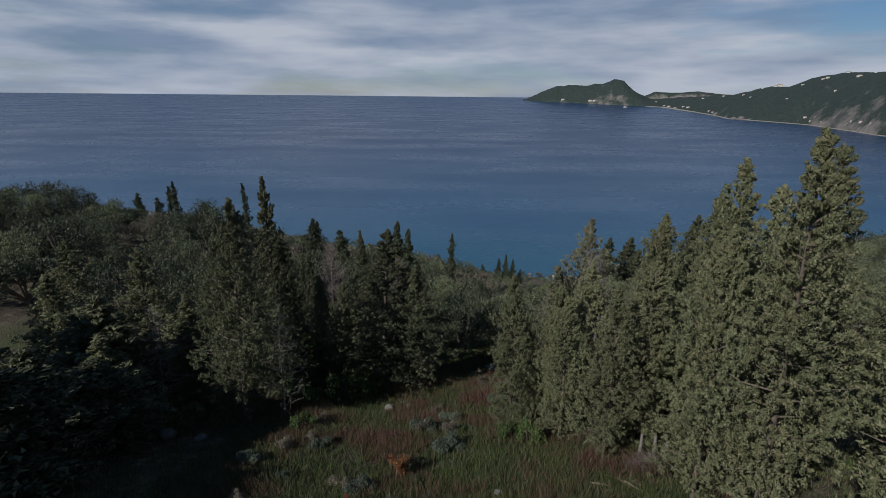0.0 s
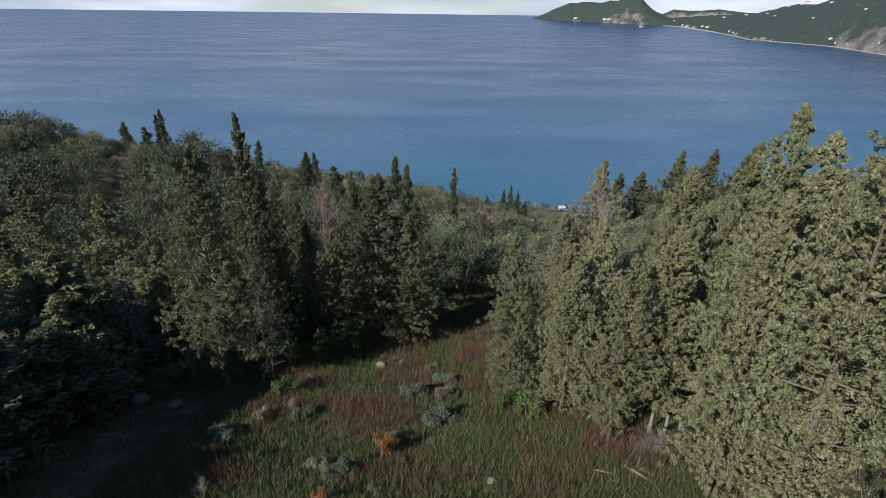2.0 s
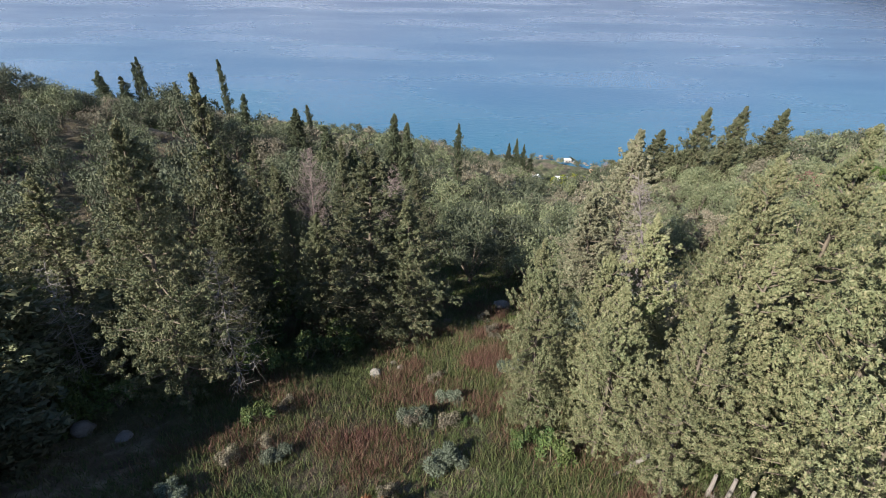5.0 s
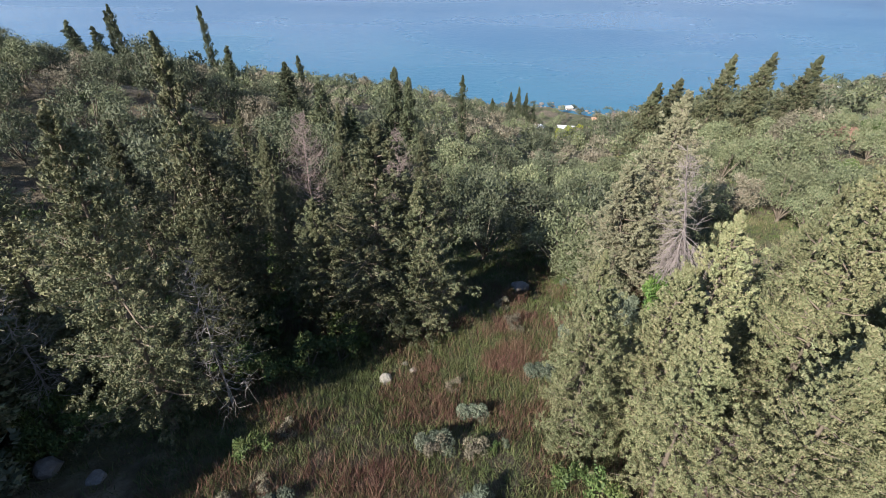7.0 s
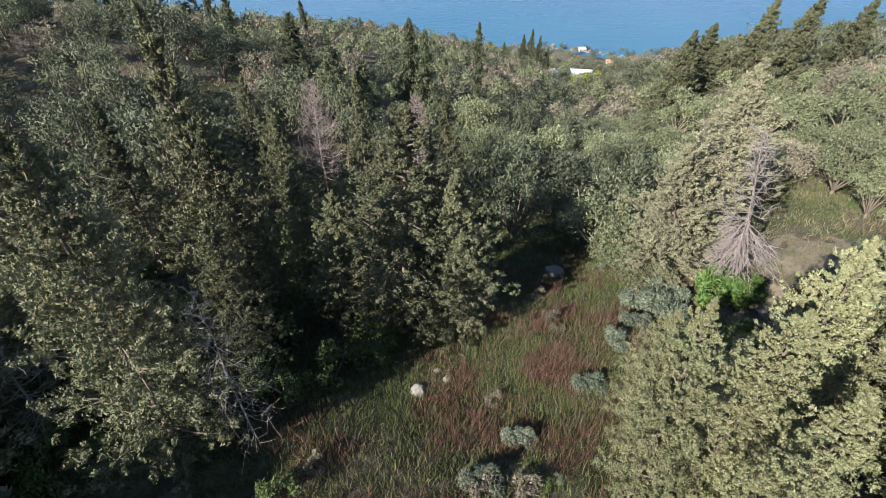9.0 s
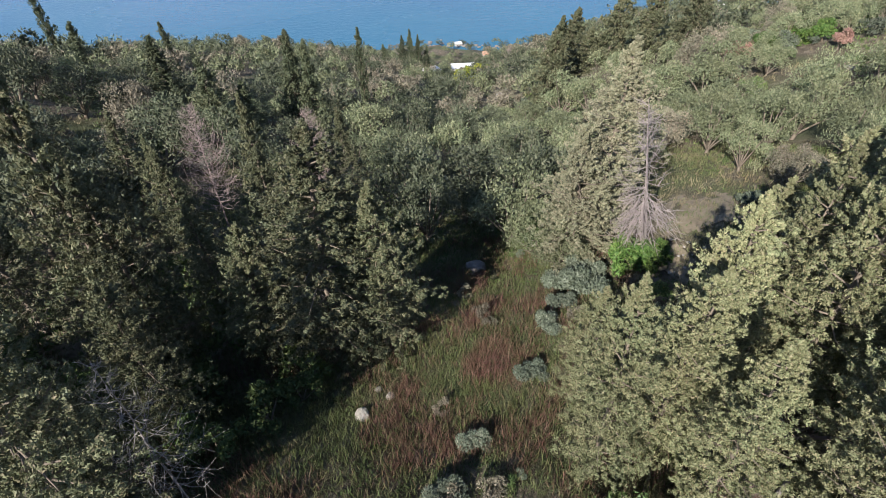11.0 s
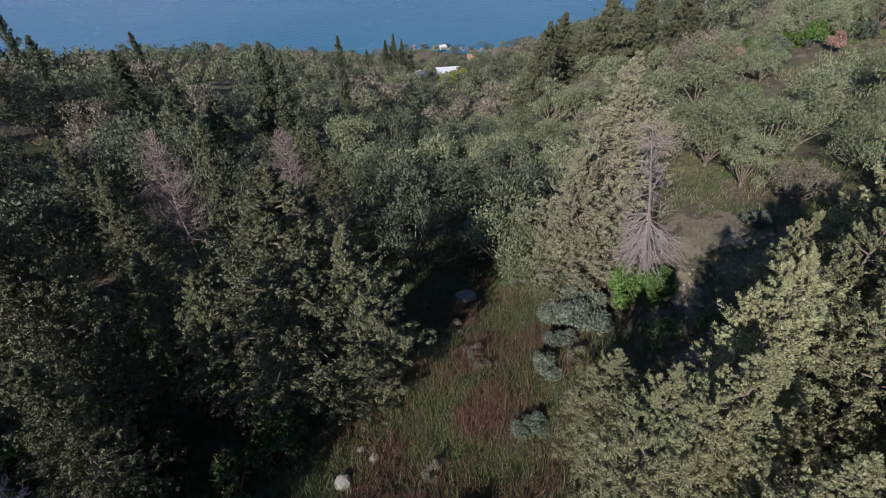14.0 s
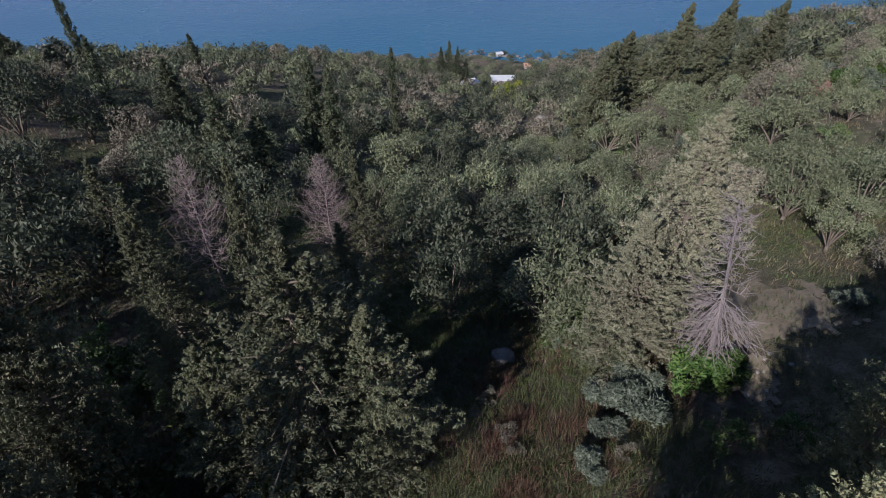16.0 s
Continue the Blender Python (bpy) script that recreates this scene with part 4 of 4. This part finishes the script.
bush(DEAD_PINK[1], 9.0, 26.0, 0.25, "heap of reddish dead twigs under the cypresses", "dead bush")
bush(CITRUS, 34.5, 155.0, 1.3, "yellow-green citrus tree in the olive grove", "tree")
bush(CITRUS, 38.5, 158.0, 1.3, "yellow-green citrus tree in the olive grove", "tree")
for i in range(900):
    y, x = rng.uniform(44, 96), rng.uniform(-60, 85)
    right = x > valley(y) + 2
    if abs(x) > 25 + y * 0.7 or (not right and x > -16 and y < 60) or (10 < x < 27 and y < 50) or (not right and rng.uniform() < 0.6):
        continue
    if math.hypot(x - 24.5, y - 86) < 3 or math.hypot(x - 57, y - 69) < 6 or rng.uniform() < 0.62:
        continue
    bush(BUSHES[int(rng.integers(0, 4))], x, y, rng.uniform(0.6, 1.5), "rounded scrub bush on the hillside among olives", group="scrub on the hillside")

# ---- stones, timber, houses ----
stone("rock", (-3.5, 33.5, ground_z(-3.5, 33.5) + 0.12), 0.36, M_STONE, "pale limestone boulder in the grass at a tree foot")
stone("rock", (-2.1, 34.4, ground_z(-2.1, 34.4) + 0.08), 0.22, M_STONE, "small pale stone lying in the grass")
stone("rock", (-2.6, 35.0, ground_z(-2.6, 35.0) + 0.08), 0.18, M_STONE, "small pale stone lying in the grass")
stone("rock", (9.5, 46.0, ground_z(9.5, 46) + 0.2), 0.3, M_STONE, "pale limestone boulder at the edge of the scrub")
stone("rock", (5.1, 44.9, ground_z(5.1, 44.9) + 0.1), 0.7, M_STONE_GREY, "flat grey boulder at the edge of the shade", squash=0.45)
stone("rock", (-15.8, 26.7, ground_z(-15.8, 26.7) + 0.2), 0.5, M_STONE_GREY, "rounded grey boulder in deep shade", squash=0.7)
stone("rock", (-13.6, 26.2, ground_z(-13.6, 26.2) + 0.05), 0.36, M_STONE_GREY, "rounded grey boulder in deep shade", squash=0.5)
stone("rock", (2.7, 19.3, ground_z(2.7, 19.3) + 0.1), 0.2, M_STONE, "small pale stone lying in the grass")
for i in range(26):
    x, y = 15.2 + rng.normal() * 0.7 + i * 0.08, 39.2 + rng.normal() * 0.8 + i * 0.12
    stone("rock", (x, y, ground_z(x, y) + 0.04), rng.uniform(0.06, 0.15), M_STONE, "loose pale stone on the bare bank", squash=0.6, cuts=1)
for x, y, r in ((31.5, 117.7, 1.0), (23.5, 85.8, 0.9), (25.5, 86.5, 0.7), (52.6, 68.5, 0.6), (55.5, 64.5, 0.7), (54, 66, 0.5), (15.4, 130, 0.9), (10.5, 112, 0.7)):
    stone("rock", (x, y, ground_z(x, y) + r * 0.2), r, M_STONE, "pale limestone outcrop between the bushes", squash=0.5)


def log(x, y, turn, length, r, tilt, mat, label, category="log"):
    v, f = tubes([[((0, 0, -length / 2), r), ((0.02, 0.01, 0), r * 0.95), ((0, 0.02, length / 2), r * 0.8)]], 9)
    f.insert(0, tuple(range(8, -1, -1)))
    ob = new("log" if category == "log" else category, mesh_of("log", v, f, mat))
    ob.matrix_world = pose(x, y, ground_z(x, y) + r + abs(math.sin(radians(90 - tilt))) * length * 0.4, tilt, 0, turn)
    return tagged(ob, label, category)


for i in range(6):
    log(8.6 + rng.normal() * 0.5, 19.9 + rng.normal() * 0.35, rng.uniform(0, 180), rng.uniform(0.5, 0.9), rng.uniform(0.035, 0.06), 90 + rng.normal() * 4, M_CUT, "cut pale firewood log in a small heap")
log(8.7, 24.6, 115, 3.4, 0.09, 82, M_DEAD_GREY, "fallen grey trunk lying under the cypresses")
log(12.9, 25.5, 30, 4.5, 0.07, 40, M_DEAD, "slanting bare dead trunk against the cypresses", "fallen_tree")
for x, y in ((10.2, 22.6), (10.8, 22.4), (11.1, 21.8)):
    log(x, y, 0, 1.3, 0.08, 4, M_DEAD_GREY, "short sawn-off grey stump under the cypresses", "stump")
BRUSH = dead_meshes(77, 2.2, 1.5, M_DEAD, 60, 0.2, 8, 0.05)
for x, y, s in ((10.3, 21.5, 0.5), (9.5, 21.2, 0.4), (11.2, 27.0, 0.8), (9.6, 28.3, 0.7), (8.4, 25.4, 0.5)):
    plant("brushwood", BRUSH, x, y, "tangle of pinkish dry brushwood on the ground", "brushwood", "brushwood heaps", (s, s, s * 0.5), rng.uniform(0, 360), sink=0.02)

house("house", (62.0, 262, ground_z(62, 262) + 0.3), -8, 11, 6, 2.2, 0.2, M_WALL, M_TIN, "low house with a flat white roof near the shore")
house("house", (36, 212, ground_z(36, 212) + 0.3), 20, 6, 4, 2.4, 0.2, M_WALL, M_TIN, "small shed with a flat white roof among olives")
house("house", (90, 310, ground_z(90, 310) - 0.6), -10, 7, 5, 2.6, 1.5, M_STONE, M_TILE, "stone house with a brown tiled roof at the shore")
house("house", (80, 343, ground_z(80, 343) + 0.5), 5, 4, 3, 2.4, 0.2, M_WALL, M_TIN, "white house with a flat roof at the water's edge")
house("house", (101, 148, ground_z(101, 148)), -35, 4, 4, 2.4, 0.2, M_WALL, M_TIN, "white hut half hidden on the slope")
for i in range(40):
    x = 60 + 60 * rng.uniform(0, 1)
    y = 331 + rng.normal() * 3
    y += min(20.0, max(0.0, (105 - x) * 0.5))
    stone("shore_rock", (x, y, SEA), rng.uniform(0.7, 1.8), M_STONE_GREY, "dark rock at the water's edge", "rock", 0.6, 1)


# ---- grass and weeds ----
def blades(name, mat, count, area, height, width, keep, label, category, lean=0.35, tuft=6):
    """Upright blades or stalks in tufts over an area, where keep(x, y) lets them grow."""
    g = np.random.default_rng(len(name) * 7 + count)
    n_ = count // tuft
    x, y = g.uniform(area[0], area[1], n_), g.uniform(area[2], area[3], n_)
    ok = keep(x, y) > g.uniform(0, 1, n_)
    x, y = np.repeat(x[ok], tuft), np.repeat(y[ok], tuft)
    k = len(x)
    x, y = x + g.normal(size=k) * 0.12, y + g.normal(size=k) * 0.12
    h = g.uniform(height[0], height[1], k)
    way = np.stack([g.normal(size=k) * lean, g.normal(size=k) * lean, np.ones(k)], 1)
    c = np.stack([x, y, land(x, y) - 0.03], 1) + unit(way) * h[:, None] * 0.5
    v, f = sprays(g, c, way, h, g.uniform(0.6, 1.4, k) * width, 0.12, None, True)
    ob = new(name, mesh_of(name, v, f, mat))
    return tagged(ob, label, category, kind="stuff")


def patchy(x, y, scale, seed, lo, hi):
    w = np.sin(x * scale + seed) + np.sin(y * scale * 1.3 + seed * 2.1) + np.sin((x + y) * scale * 0.71 + seed * 0.7) + np.sin((x - y) * scale * 1.9 + seed * 1.7) * 0.6
    return step(lo, hi, w)


def open_ground(x, y):
    """Thinner on the bare pale bank and on the far slope."""
    bare = step(13, 16, x) * (1 - step(22, 26, x)) * step(36, 39, y) * (1 - step(47, 51, y))
    return (1 - 0.55 * bare) * (1 - 0.5 * step(50, 70, y))


def russet(x, y):
    near = np.exp(-((x - 1.5) / 3.2) ** 2 - ((y - 34) / 5.0) ** 2) + np.exp(-((x - 7) / 2.2) ** 2 - ((y - 21.5) / 2.0) ** 2) + 0.8 * np.exp(-((x + 5) / 3.5) ** 2 - ((y - 27) / 3.0) ** 2) + 0.7 * np.exp(-((x - 5) / 3.0) ** 2 - ((y - 40) / 4.0) ** 2)
    return np.clip(near, 0, 1)


STRIP = (-24, 34, 11, 62)
blades("green_grass", M_GRASS, 260000, STRIP, (0.14, 0.42), 0.022, lambda x, y: open_ground(x, y) * (0.35 + 0.65 * patchy(x, y, 0.45, 1, -0.6, 0.9)) * (1 - 0.1 * russet(x, y)), "rough green grass and low weeds", "grass", 0.45)
blades("russet_stalks", M_RUSSET, 420000, (-13, 13, 15, 49), (0.22, 0.72), 0.012, lambda x, y: np.clip(1.15 * russet(x, y) * (0.06 + 0.94 * patchy(x, y, 1.1, 4, -0.3, 1.3)) + 0.2 * patchy(x, y, 0.8, 3, 0.0, 1.2), 0, 1), "tall reddish-brown dry weed stalks", "weeds", 0.4)
blades("straw_grass", M_STRAW, 60000, STRIP, (0.2, 0.55), 0.02, lambda x, y: open_ground(x, y) * patchy(x, y, 0.6, 5, 0.1, 1.6) * 0.7 + 0.45 * step(12, 15, x) * step(34, 38, y) * (1 - step(28, 33, x)), "pale straw-coloured dry grass", "grass", 0.5)
blades("meadow_grass", M_GRASS, 220000, (-12, 12, 15, 49), (0.16, 0.5), 0.014, lambda x, y: 0.7 - 0.65 * russet(x, y) * patchy(x, y, 1.1, 4, -0.4, 1.6), "tall rough grass in the open strip", "grass", 0.4)
blades("leafy_weeds", M_BUSH, 110000, STRIP, (0.12, 0.3), 0.045, lambda x, y: open_ground(x, y) * patchy(x, y, 0.7, 9, 0.0, 1.3), "leafy green weeds among the grass", "weeds", 0.9)
blades("lush_grass", M_BUSH_BRIGHT, 9000, (-2, 5.5, 17, 24.5), (0.1, 0.26), 0.03, lambda x, y: np.exp(-((x - 1.4) / 2.0) ** 2 - ((y - 21.0) / 2.0) ** 2), "lush bright green grass patch", "grass", 0.6)
blades("lush_grass", M_BUSH_BRIGHT, 12000, (5, 12, 41, 50), (0.1, 0.26), 0.03, lambda x, y: np.exp(-((x - 8.6) / 1.8) ** 2 - ((y - 45.5) / 1.6) ** 2), "lush bright green grass patch", "grass", 0.6)
blades("hill_grass", M_STRAW, 110000, (-60, 90, 46, 110), (0.25, 0.6), 0.03, lambda x, y: 0.9 * patchy(x, y, 0.25, 2, -0.4, 1.0), "dry grass between the olive trees", "grass", 0.5)
blades("hill_weeds", M_BUSH, 100000, (-60, 90, 46, 110), (0.25, 0.55), 0.055, lambda x, y: 0.9 * patchy(x, y, 0.22, 7, -0.4, 1.0), "green undergrowth between the olive trees", "undergrowth", 0.8)
